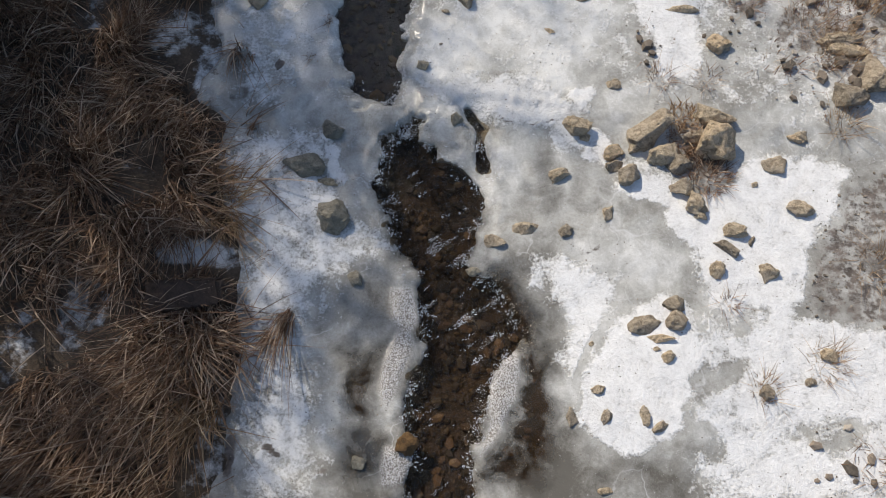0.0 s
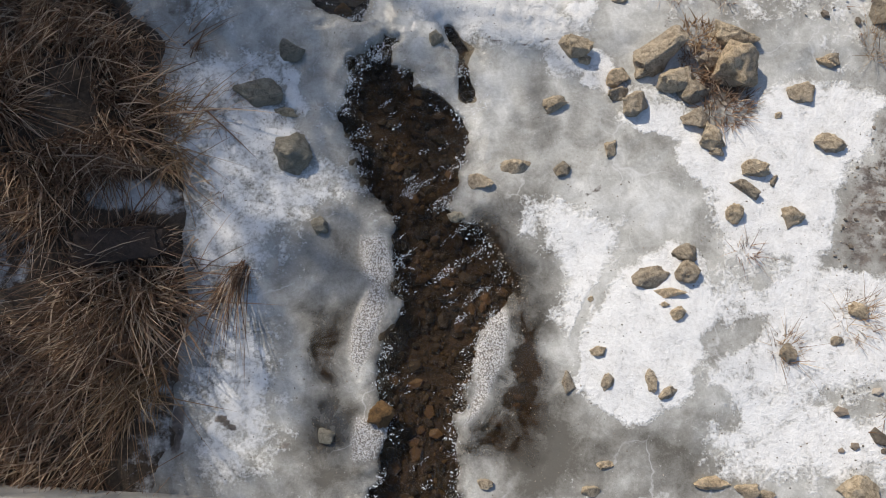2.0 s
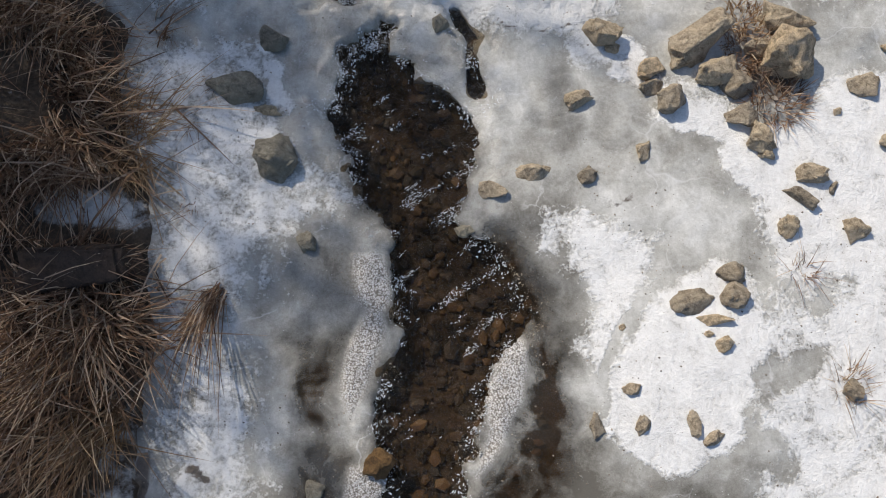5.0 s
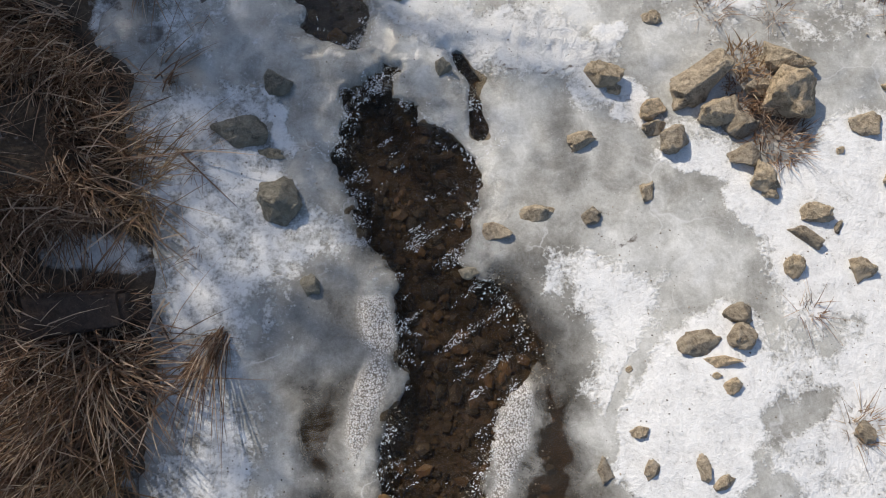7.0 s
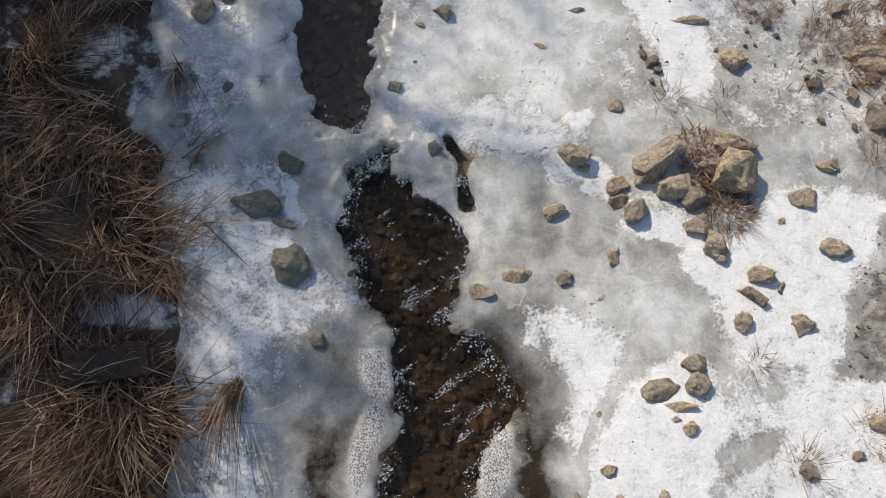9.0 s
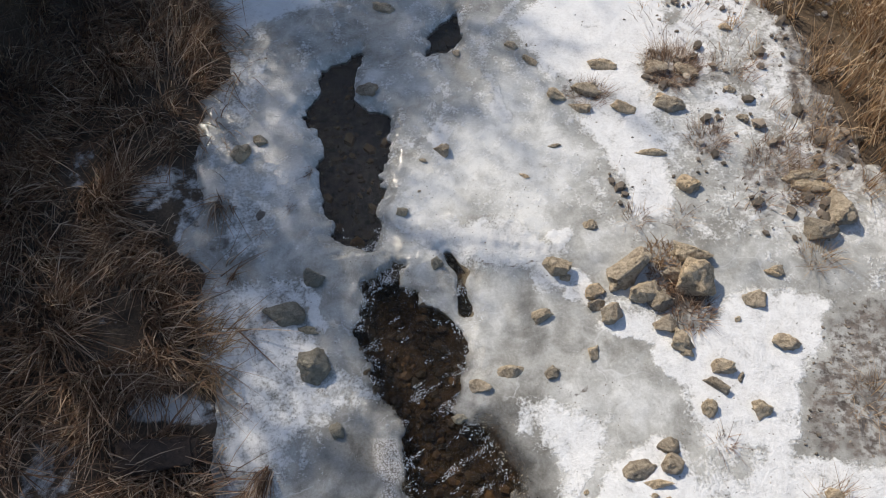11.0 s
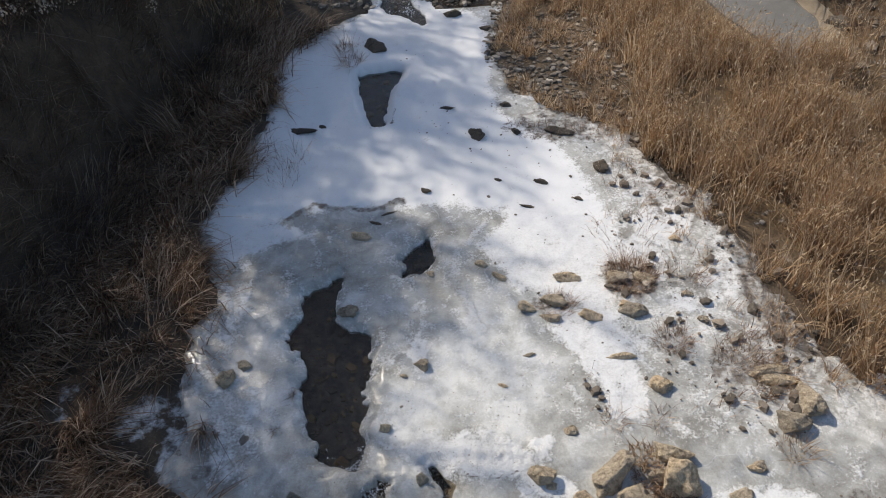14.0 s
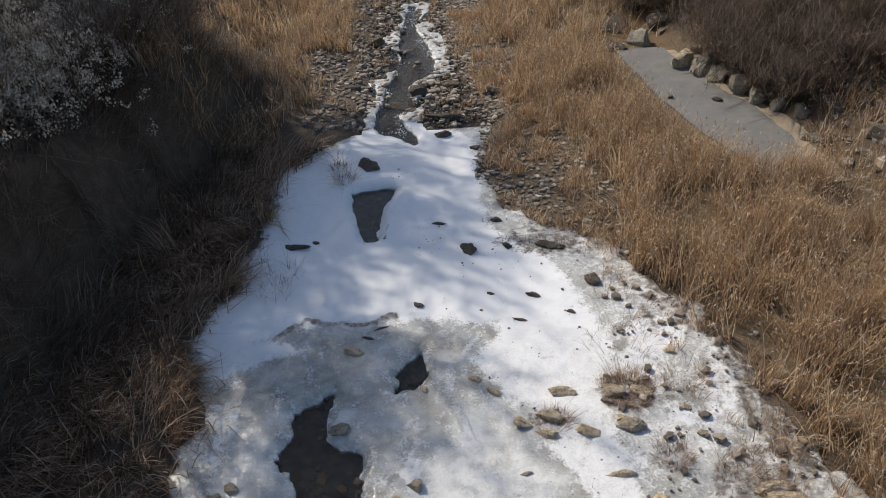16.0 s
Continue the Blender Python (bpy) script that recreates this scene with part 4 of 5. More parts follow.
CURB_STONES = [(4.14, 11.4, 0.3, 0.85, -34), (4.4, 11.15, 0.38, 1.1, -40), (4.48, 10.73, 0.3, 0.65, -46), (4.64, 10.26, 0.29, 0.71, -34), (4.77, 9.88, 0.25, 0.71, -37), (4.96, 9.57, 0.2, 0.54, -37), (5.14, 9.18, 0.22, 0.43, -32), (3.72, 12.52, 0.4, 0.59, -22), (5.64, 10.6, 0.17, 0.53, -24), (5.8, 9.38, 0.22, 0.38, -18), (6.46, 10.21, 0.24, 0.43, -35), (5.42, 11.8, 0.27, 0.56, -33)]
stones(CURB_STONES, GREYSTONE, "rough grey boulder set along the path", "boulders beside the path", 0.8, 0.3, 0.6)
WET_STONES = [(-0.52, 0.30, 0.15, 0.14, 0), (-0.98, 2.86, 0.14, 0.10, 10)]
stones(WET_STONES, WETSTONE, "orange-brown wet stone in the brook", "stones in the brook", 0.6, 0.2)
bm = bmesh.new()
bmesh.ops.create_cube(bm, size=1)
bmesh.ops.bevel(bm, geom=list(bm.edges), offset=0.07, segments=2, affect="EDGES")
bmesh.ops.subdivide_edges(bm, edges=list(bm.edges), cuts=2, use_grid_fill=True)
for v in bm.verts:
    n = noise.noise(v.co * 2.2) * 0.22 + noise.noise(v.co * 6) * 0.09
    v.co = Vector((v.co.x * 0.54 * (1 + n), v.co.y * (0.20 - 0.07 * v.co.x) * (1 + n), v.co.z * 0.26 * (1 + n)))
slab = tagged(part("rock", bm, BROWNSTONE), "long dark brown slab of rock on the bank", "rock", "large bank stones")
slab.matrix_world = pose(-2.07, 1.17, support(-2.07, 1.17) + 0.06, 14, -4, 8)


def pebbles(name, count, area, size, material, zf, label, kind="stuff", seed=1, keepf=None, narrow=0.7, turned=None):
    """Many small stones as one sheet of stuff: each an uneven eight-cornered lump."""
    r = np.random.default_rng(seed)
    x, y = r.uniform(area[0], area[1], count), r.uniform(area[2], area[3], count)
    if keepf is not None:
        k = keepf(x, y, r)
        x, y = x[k], y[k]
    n = len(x)
    s = size[0] + (size[1] - size[0]) * r.random(n) ** 4
    ring = np.array([[math.cos(a), math.sin(a)] for a in np.arange(5) * 2 * math.pi / 5])
    turn = r.uniform(0, 6.28, n) if turned is None else r.normal(turned, 0.6, n)
    rot = np.stack([np.stack([np.cos(turn), -np.sin(turn)], 1), np.stack([np.sin(turn), np.cos(turn)], 1)], 1)
    v = np.zeros((n, 11, 3))
    for lvl, (rad, zz) in enumerate(((1.0, -0.15), (0.82, 0.42))):
        p = ring[None] * (rad * r.uniform(0.75, 1.2, (n, 5)))[:, :, None] * np.array([1.0, narrow])
        v[:, lvl * 5:lvl * 5 + 5, :2] = np.einsum("nij,nkj->nki", rot, p)
        v[:, lvl * 5:lvl * 5 + 5, 2] = zz * r.uniform(0.7, 1.3, (n, 5))
    v[:, 10, 2] = 0.52
    v *= s[:, None, None] / 2
    v += np.stack([x, y, zf(x, y)], 1)[:, None]
    b = (np.arange(n) * 11)[:, None]
    quads = np.concatenate([b + np.array([j, (j + 1) % 5, 5 + (j + 1) % 5, 5 + j]) for j in range(5)])
    tris = np.concatenate([b + np.array([5 + j, 5 + (j + 1) % 5, 10]) for j in range(5)])
    return tagged(part(name, fast_mesh(name, v, quads, tris, True), material), label, "pebbles", kind=kind)


pebbles("stream_bed_stones", 5200, (-1.1, 0.6, -1.6, 2.9), (0.02, 0.12), BED_PEBBLE, lambda x, y: ground_height(x, y) + 0.005,
        "brown pebbles on the bed of the shallow brook", seed=3, keepf=lambda x, y, r: open_water(x, y) < 0.28)
pebbles("stream_bed_stones", 1500, (-1.7, -0.1, 2.7, 9.0), (0.03, 0.16), BED_PEBBLE, lambda x, y: ground_height(x, y) + 0.004,
        "dark stones on the bed of the still pools", seed=33, keepf=lambda x, y, r: open_water(x, y) < 0.1)
pebbles("gravel", 16000, (0.3, 2.6, 6.0, 17), (0.014, 0.13), PEBBLE, lambda x, y: np.maximum(ground_height(x, y), 0.0),
        "grey and brown gravel scattered along the bank", seed=4,
        keepf=lambda x, y, r: (x > along(RIGHT_EDGE, y) - 0.15) & (x < along(REED_EDGE, y) + 0.35) & (fbm(x, y, 0.7, 51) > -0.45))
pebbles("gravel", 17000, (-3.0, 1.3, 9.6, 18), (0.016, 0.15), PEBBLE, lambda x, y: np.maximum(ground_height(x, y), -0.02),
        "wet cobbles and gravel in the upper brook", seed=5, keepf=lambda x, y, r: (open_water(x, y) > 0.06 + 0.2 * fbm(x, y, 0.4, 45) - 0.5 * (r.random(len(x)) < 0.03)) & (x > along(LEFT_EDGE, y) - 0.9) & (y > 10.1 + 0.3 * fbm(x, y, 0.5, 46)))
pebbles("grit", 700, (1.9, 2.9, 1.0, 2.5), (0.01, 0.04), PEBBLE, lambda x, y: x * 0 + 0.0,
        "dark grit frozen into the ice", seed=6, keepf=lambda x, y, r: region(x, y, GRIT, 0.1) > 0.3 + 0.5 * r.random(len(x)))
pebbles("grit", 1300, (0.5, 3.0, 0.0, 6.5), (0.012, 0.13), PEBBLE, lambda x, y: np.where(y > 2.6, 0.05, 0.0),
        "scattered small dark stones on the ice", seed=8, keepf=lambda x, y, r: blobs(x, y, DIRT) + 0.4 * fbm(x, y, 0.5, 61) > 0.34)
pebbles("rime_lumps", 9000, (-1.15, 0.0, 2.1, 2.95), (0.007, 0.024), RIME, lambda x, y: np.maximum(ice_top(x, y) - 0.004, -0.028),
        "jagged lumps of clear ice where the water slips under", seed=39, narrow=0.35, keepf=lambda x, y, r: (np.abs(open_water(x, y)) < 0.10) & (fbm(x, y, 0.12, 79) > 0.05 + 0.3 * r.random(len(x))))
pebbles("rime_lumps", 60000, (-1.5, 0.3, -0.4, 3.0), (0.005, 0.020), RIME, lambda x, y: x * 0 - 0.03 + 0.012 * rng.random(len(x)),
        "clear frozen droplets along the rim of the ice", seed=9, narrow=0.4, keepf=lambda x, y, r: (np.abs(open_water(x, y) + 0.01) < 0.09 * r.random(len(x)) ** 2 + 0.008) & (fbm(x, y, 0.3, 71) + 0.5 * vnoise(x, y, 0.05, 72) > 0.0))
pebbles("ice_crumbs", 17000, (-0.9, 0.3, -0.1, 1.4), (0.003, 0.010), RIME, lambda x, y: ice_top(x, y) + 0.002,
        "glinting crumbs of frozen froth on the brook's edge", seed=29, narrow=0.5, keepf=lambda x, y, r: np.maximum.reduce([region(x, y, o, 0.03, 0.03) for o in (FOAM_R, FOAM_L, FOAM_B, FOAM_U)]) > 0.25 + 0.6 * r.random(len(x)))
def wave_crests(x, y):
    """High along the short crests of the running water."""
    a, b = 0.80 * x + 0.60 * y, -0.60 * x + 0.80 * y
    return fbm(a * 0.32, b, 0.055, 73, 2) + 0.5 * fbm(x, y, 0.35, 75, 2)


# sun glints of the rapid water, modelled as white flecks along its crests
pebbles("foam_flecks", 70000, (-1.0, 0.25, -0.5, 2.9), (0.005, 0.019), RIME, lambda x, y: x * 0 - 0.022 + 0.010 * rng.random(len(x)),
        "white flecks standing in for sun glints on the rippling water", seed=19, narrow=0.28, turned=0.75,
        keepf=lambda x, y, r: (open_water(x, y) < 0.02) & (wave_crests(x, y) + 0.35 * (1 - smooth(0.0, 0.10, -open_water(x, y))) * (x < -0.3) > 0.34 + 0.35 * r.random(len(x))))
pebbles("grit", 5000, (-1.9, 2.6, -0.3, 3.4), (0.004, 0.014), PEBBLE, lambda x, y: ice_top(x, y),
        "fine dark grit scattered over the frost", seed=20, keepf=lambda x, y, r: (open_water(x, y) > 0.1) & (ice_limit(x, y) > 0) & (fbm(x, y, 0.5, 75) > -0.1))
pebbles("grit", 700, (-1.9, 2.6, 3.2, 9.0), (0.012, 0.05), PEBBLE, lambda x, y: ice_top(x, y),
        "small dark stones scattered over the snowy ice", seed=22, keepf=lambda x, y, r: (open_water(x, y) > 0.1) & (ice_limit(x, y) > 0) & (fbm(x, y, 0.5, 76) + 0.25 * x > 0.1))
pebbles("foam_flecks", 14000, (-1.3, 0.6, 9.2, 17), (0.012, 0.05), RIME, lambda x, y: x * 0 - 0.028 + 0.02 * rng.random(len(x)),
        "white froth and ice rims in the upper brook", seed=23, narrow=0.4, turned=1.3, keepf=lambda x, y, r: (np.abs(open_water(x, y) + 0.05) < 0.12) & (fbm(x, y, 0.45, 78) > 0.05 + 0.25 * r.random(len(x))))
pebbles("slope_rubble", 1500, (4.2, 9, 7.5, 16), (0.06, 0.45), PEBBLE, lambda x, y: ground_height(x, y), "loose rubble on the bank above the path", seed=10,
        keepf=lambda x, y, r: (x > along(ROAD_RIGHT, y) + 0.1) & (fbm(x, y, 1.2, 81) > -0.2))


# ---- grasses ----
def blades(base, height, width, azimuth, lean, droop, r):
    """Ribbons bent towards azimuth: rows of seven corners, two quads and a tip each."""
    n = len(base)
    v = np.zeros((n, 7, 3))
    side = np.stack([-np.sin(azimuth), np.cos(azimuth)], 1)
    twist = r.uniform(-0.9, 0.9, n)
    fwd = np.stack([np.cos(azimuth), np.sin(azimuth)], 1)
    s2 = side * np.cos(twist)[:, None] + fwd * np.sin(twist)[:, None]
    for lvl, t in enumerate((0.0, 0.4, 0.75, 1.0)):
        out = height * (np.sin(lean) * t + droop * t * t)
        up = height * (np.cos(lean) * t - 0.55 * droop * t ** 2.2)
        c = np.concatenate([fwd * out[:, None], up[:, None]], 1) + base
        w = (width * (1 - 0.75 * t) / 2)[:, None]
        if lvl < 3:
            v[:, lvl * 2, :] = c
            v[:, lvl * 2 + 1, :] = c
            v[:, lvl * 2, :2] += s2 * w
            v[:, lvl * 2 + 1, :2] -= s2 * w
        else:
            v[:, 6] = c
    b = (np.arange(n) * 7)[:, None]
    return v, np.concatenate([b + np.array([0, 1, 3, 2]), b + np.array([2, 3, 5, 4])]), b + np.array([4, 5, 6])


def blade_mesh(name, *args):
    v, q, t = blades(*args)
    return fast_mesh(name, v, q, t), v[:, 6]


def tips_mesh(name, tips, size, r, long=2.2):
    """Small crossed lozenges, for seed heads and fluff."""
    n = len(tips)
    d = r.normal(0, 1, (n, 3)) * np.array([0.5, 0.5, 1.0]) + np.array([0, 0, -0.4])
    d /= np.linalg.norm(d, axis=1)[:, None]
    a = np.cross(d, r.normal(0, 1, (n, 3)))
    a /= np.linalg.norm(a, axis=1)[:, None]
    s = (size * r.uniform(0.6, 1.4, n))[:, None]
    c = np.cross(d, a)
    v = np.stack([tips - d * s * long / 2, tips + a * s / 2, tips + d * s * long / 2, tips - a * s / 2,
                  tips + c * s / 2, tips - c * s / 2], 1)
    b = (np.arange(n) * 6)[:, None]
    return fast_mesh(name, v, np.concatenate([b + np.array([0, 1, 2, 3]), b + np.array([0, 4, 2, 5])]))


def tuft(x, y, radius, height, count, material, label, azimuth=None, spreadout=0.9, droop=0.35, width=0.0045, seed=1, group="dry grass tufts", fan=0.7):
    r = np.random.default_rng(seed)
    a, d = r.uniform(0, 6.28, count), radius * np.sqrt(r.random(count))
    bx, by = x + d * np.cos(a), y + d * np.sin(a)
    base = np.stack([bx, by, np.full(count, support(x, y) - 0.01)], 1)
    az = a + r.normal(0, 1.1, count) if azimuth is None else radians(azimuth) + r.normal(0, fan, count)
    h = height * (0.22 + 0.78 * r.random(count) ** 2.2)
    lean = np.abs(r.normal(0, spreadout * 0.75, count)) + 0.1
    bend = droop * r.uniform(0.4, 1.4, count)
    root = tagged(new("grass_tuft"), label, "grass tuft", group)
    root.matrix_world = pose(x, y, support(x, y))
    base = base - np.array(root.matrix_world.translation)
    for name, pick in (("standing_grass", lean < np.median(lean)), ("fallen_grass", lean >= np.median(lean))):
        me, _ = blade_mesh(name, base[pick], h[pick], np.full(pick.sum(), width), az[pick], lean[pick], bend[pick], r)
        tagged(part(name, me, material, root), kind="stuff")
    return root


def field(name, count, area, keepf, height, width, lean, droop, material, label, seed, azimuth=None, heads=0.0, head_size=0.02):
    """A stand of grass too thick to count; its heads are a part of it."""
    r = np.random.default_rng(seed)
    x, y = r.uniform(area[0], area[1], count), r.uniform(area[2], area[3], count)
    # clumped
    cxs, cys = r.uniform(area[0], area[1], count // 45), r.uniform(area[2], area[3], count // 45)
    pick = r.integers(0, len(cxs), count)
    near = r.random(count) < 0.82
    x = np.where(near, cxs[pick] + r.normal(0, 0.06, count), x)
    y = np.where(near, cys[pick] + r.normal(0, 0.06, count), y)
    tall = 0.58 + 0.72 * ((pick * 37) % 101) / 101
    turn = (pick * 53 % 97) / 97 * 6.28
    k = keepf(x, y, r)
    x, y, tall, turn = x[k], y[k], tall[k], turn[k]
    n = len(x)
    base = np.stack([x, y, np.maximum(ground_height(x, y), np.where(ice_limit(x, y) > -0.1, ice_top(x, y), -9)) - 0.01], 1)
    az = turn + r.normal(0, 0.8, n) if azimuth is None else radians(azimuth) + 3.2 * fbm(x, y, 0.55, 301, 2) + r.normal(0, 0.5, n)
    h = height * tall * r.uniform(0.55, 1.1, n)
    me, tips = blade_mesh(name, base, h, width * r.uniform(0.45, 1.2, n) ** 1.4 * 1.25, az, np.abs(r.normal(0, lean, n)), droop * r.uniform(0.2, 1.5, n), r)
    ob = tagged(part(name, me, material), label, "grass", kind="stuff")
    if heads:
        t = tips[r.random(n) < heads]
        part("seed_heads", tips_mesh("seed_heads", t, head_size * 0.55, r, 5.5), SEED, ob, "pale dry seed heads")
    return ob


def on_reeds(x, y, r):
    d = x - along(REED_EDGE, y) + 0.22 * fbm(x, y, 0.7, 33) - 0.08
    road = np.minimum(x - along(ROAD_LEFT, y), along(ROAD_RIGHT, y) + 0.1 - x)
    off = ~((road > -0.35) & (y > 8.0) & (y < 12.7)) & ~((y > 7.2) & (x > along(ROAD_LEFT, np.clip(y, 7.2, 12.6)) + 0.6) & (r.random(len(x)) < 0.85))
    return (d > 0) & off & (fbm(x, y, 0.9, 35) > -0.42 + 0.3 * r.random(len(x)))


field("reed_bed", 76000, (1.0, 6.4, 2.6, 12.5), on_reeds, 0.54, 0.0085, 0.27, 0.27, REED, "tall golden dry reeds on the low bank", 11, heads=0.8, head_size=0.016)
field("reed_bed", 16000, (3.1, 6.4, -5.0, 2.6), on_reeds, 0.54, 0.0085, 0.27, 0.27, REED, "tall golden dry reeds on the low bank", 21, heads=0.6, head_size=0.014)
field("bank_grass", 14000, (-4.4, -1.6, -5.0, -0.8), lambda x, y, r: (along(LEFT_EDGE, y) - x + 0.20 * fbm(x, y, 0.35, 41) > 0.02) & (x > along(WALL_LINE, y) - 0.1),
      0.30, 0.008, 0.75, 0.45, GRASS, "matted dark brown dead grass on the shaded bank", 22, azimuth=-35)
field("reed_bed", 26000, (0.8, 5.0, 12.3, 22), on_reeds, 0.55, 0.012, 0.4, 0.35, REED, "golden dry reeds beside the upper brook", 12, heads=0.5, head_size=0.02)
field("bank_grass", 44000, (-4.4, -1.6, -0.8, 9.6), lambda x, y, r: (along(LEFT_EDGE, y) - x + 0.25 * fbm(x, y, 0.35, 41) > 0.10 - 0.3 * r.random(len(x)) ** 4) & (x > along(WALL_LINE, y) - 0.1) & (blobs(x, y, SNOW_ON_BANK) < 0.06 + 0.3 * r.random(len(x)) ** 4) & (fbm(x, y, 0.5, 303, 2) > -0.6 + 0.2 * r.random(len(x))),
      0.40, 0.0105, 0.8, 0.5, GRASS, "matted dark brown dead grass on the shaded bank", 13, azimuth=-50)
field("bank_grass", 26000, (-4.4, -1.7, -0.8, 9.6), lambda x, y, r: (along(LEFT_EDGE, y) - x + 0.2 * fbm(x, y, 0.35, 41) > 0.08) & (x > along(WALL_LINE, y) - 0.1) & (blobs(x, y, SNOW_ON_BANK) < 0.1),
      0.16, 0.010, 1.1, 0.3, GRASS, "short broken litter of dead grass on the shaded bank", 27, azimuth=20)
field("bank_grass", 24000, (-4.5, -0.9, 9.0, 22), lambda x, y, r: (along(LEFT_EDGE, y) - x + 0.3 * fbm(x, y, 0.7, 43) > 0.35 + 0.5 * (y < 13)), 0.5, 0.011, 0.35, 0.3, REED,
      "brown dry grass along the upper bank", 14, heads=0.3, head_size=0.018)
field("slope_scrub", 42000, (4.4, 11, 6.8, 18), lambda x, y, r: (x > along(ROAD_RIGHT, y) + 0.25) & (fbm(x, y, 1.1, 47) > -0.2), 0.42, 0.011, 0.6, 0.35, GRASS,
      "brown tangled scrub on the slope above the path", 15, heads=0.08, head_size=0.02)

field("brambles", 75000, (-6.6, -2.4, -0.5, 12.5), lambda x, y, r: (along(WALL_LINE, y) - x > -0.35) & (along(WALL_LINE, y) - x < 2.6), 0.5, 0.007, 0.8, 0.5, TWIG,
      "dark tangled bramble stems hanging down the bank", 16, azimuth=-20)
field("bank_grass", 9000, (1.6, 3.4, 2.8, 7.4), lambda x, y, r: (np.abs(x - along(REED_EDGE, y) + 0.15) < 0.35) & (fbm(x, y, 0.35, 48) > 0.05), 0.22, 0.006, 0.5, 0.3, REED,
      "short dry grass poking through the frost", 17)
field("bank_grass", 24000, (0.5, 2.0, 6.6, 15), lambda x, y, r: (x > along(RIGHT_EDGE, y)) & (x < along(REED_EDGE, y) + 0.2) & (fbm(x, y, 0.4, 49) > -0.1), 0.25, 0.008, 0.5, 0.35, REED,
      "short dry grass growing in the gravel", 18)
field("bank_grass", 9000, (-2.6, 1.2, 9.6, 18), lambda x, y, r: (open_water(x, y) > 0.25) & (ice_limit(x, y) > -1.2) & (y > 10.2) & (fbm(x, y, 0.5, 149) > 0.0), 0.22, 0.008, 0.5, 0.35, REED,
      "short dry grass growing between the cobbles", 26)
field("dead_stems", 9000, (0.7, 3.1, 0.0, 7.0), lambda x, y, r: (blobs(x, y, DIRT) + 0.5 * fbm(x, y, 0.45, 62) > 0.42) & (ice_limit(x, y) > -0.1), 0.11, 0.006, 1.1, 0.2, GRASS,
      "broken dead stems lying on the frost", 24)
field("pale_stems", 5000, (-6.0, -2.6, 1.0, 12.5), lambda x, y, r: (along(WALL_LINE, y) - x > -0.3) & (along(WALL_LINE, y) - x < 2.3), 0.6, 0.0045, 0.9, 0.5, STRAW,
      "pale arching dead stems on the dark bank", 25, azimuth=-20)
tuft(-2.12, 0.92, 0.24, 0.75, 480, GRASS, "large drooping tuft of pale dry grass on the bank", azimuth=-95, droop=0.4, spreadout=1.3, seed=1, width=0.010)
tuft(-2.38, 0.5, 0.30, 0.7, 420, GRASS, "large drooping tuft of pale dry grass on the bank", azimuth=-115, droop=0.4, spreadout=1.3, seed=2, width=0.010)
tuft(-1.92, 0.42, 0.16, 0.7, 260, STRAW, "large drooping tuft of pale dry grass on the bank", azimuth=-100, droop=0.4, spreadout=1.2, seed=51, width=0.009)
tuft(-2.3, 1.75, 0.2, 0.45, 240, GRASS, "dark grass overhanging a hollow of old snow", azimuth=-70, droop=0.7, spreadout=1.2, seed=52, width=0.010)
tuft(-1.95, 1.75, 0.12, 0.40, 140, STRAW, "curved pale grass stems at the ice edge", azimuth=-60, droop=0.7, seed=53, width=0.008)
tuft(-1.42, 1.10, 0.06, 0.66, 130, GRASS, "thin strands of dry grass bent over the ice", azimuth=-88, droop=0.3, spreadout=1.7, seed=3, fan=0.16, width=0.008)
tuft(-1.52, 0.95, 0.06, 0.5, 70, GRASS, "thin strands of dry grass bent over the ice", azimuth=-100, droop=0.3, spreadout=1.7, seed=55, fan=0.2, width=0.008)
tuft(-2.05, 1.98, 0.22, 0.42, 260, STRAW, "curved pale grass stems at the ice edge", azimuth=15, droop=0.6, seed=4, width=0.008)
tuft(-2.12, 0.8, 0.22, 0.6, 110, STRAW, "large drooping tuft of pale dry grass on the bank", azimuth=-105, droop=0.4, spreadout=1.3, seed=54, width=0.009)
tuft(-2.6, 1.55, 0.16, 0.35, 160, STRAW, "splayed dry grass on the dark bank", seed=5)
tuft(-2.85, -0.02, 0.2, 0.45, 220, STRAW, "splayed dry grass on the dark bank", seed=6)
tuft(1.33, 2.58, 0.18, 0.15, 520, GRASS, "dry grass growing among the piled stones", seed=7, width=0.008)
tuft(1.45, 2.27, 0.15, 0.14, 480, GRASS, "dry grass growing among the piled stones", seed=8, width=0.008)
tuft(1.28, 2.72, 0.10, 0.15, 160, STRAW, "dry grass growing among the piled stones", seed=9, width=0.008)
tuft(1.76, 0.80, 0.09, 0.2, 110, STRAW, "small brown tuft frozen into the ice", seed=10)
tuft(2.15, 0.98, 0.12, 0.22, 110, STRAW, "small brown tuft frozen into the ice", seed=11)
tuft(1.55, 1.35, 0.06, 0.2, 60, GRASS, "a few dead stems standing in the ice", seed=12)
tuft(1.12, 3.02, 0.10, 0.18, 120, GRASS, "matted dead grass at the edge of a snow patch", seed=13)
tuft(1.45, 3.02, 0.10, 0.18, 100, GRASS, "matted dead grass at the edge of a snow patch", seed=14)
tuft(2.45, 3.3, 0.16, 0.28, 260, STRAW, "dry grass growing between tan stones", seed=15)
tuft(2.4, 2.7, 0.12, 0.25, 150, STRAW, "dry grass growing between tan stones", seed=16)
tuft(1.55, 4.5, 0.22, 0.25, 1000, GRASS, "dark matted tuft on the frosty bank", seed=17)
tuft(0.85, 4.2, 0.15, 0.16, 350, GRASS, "dark matted tuft on the frosty bank", seed=18)
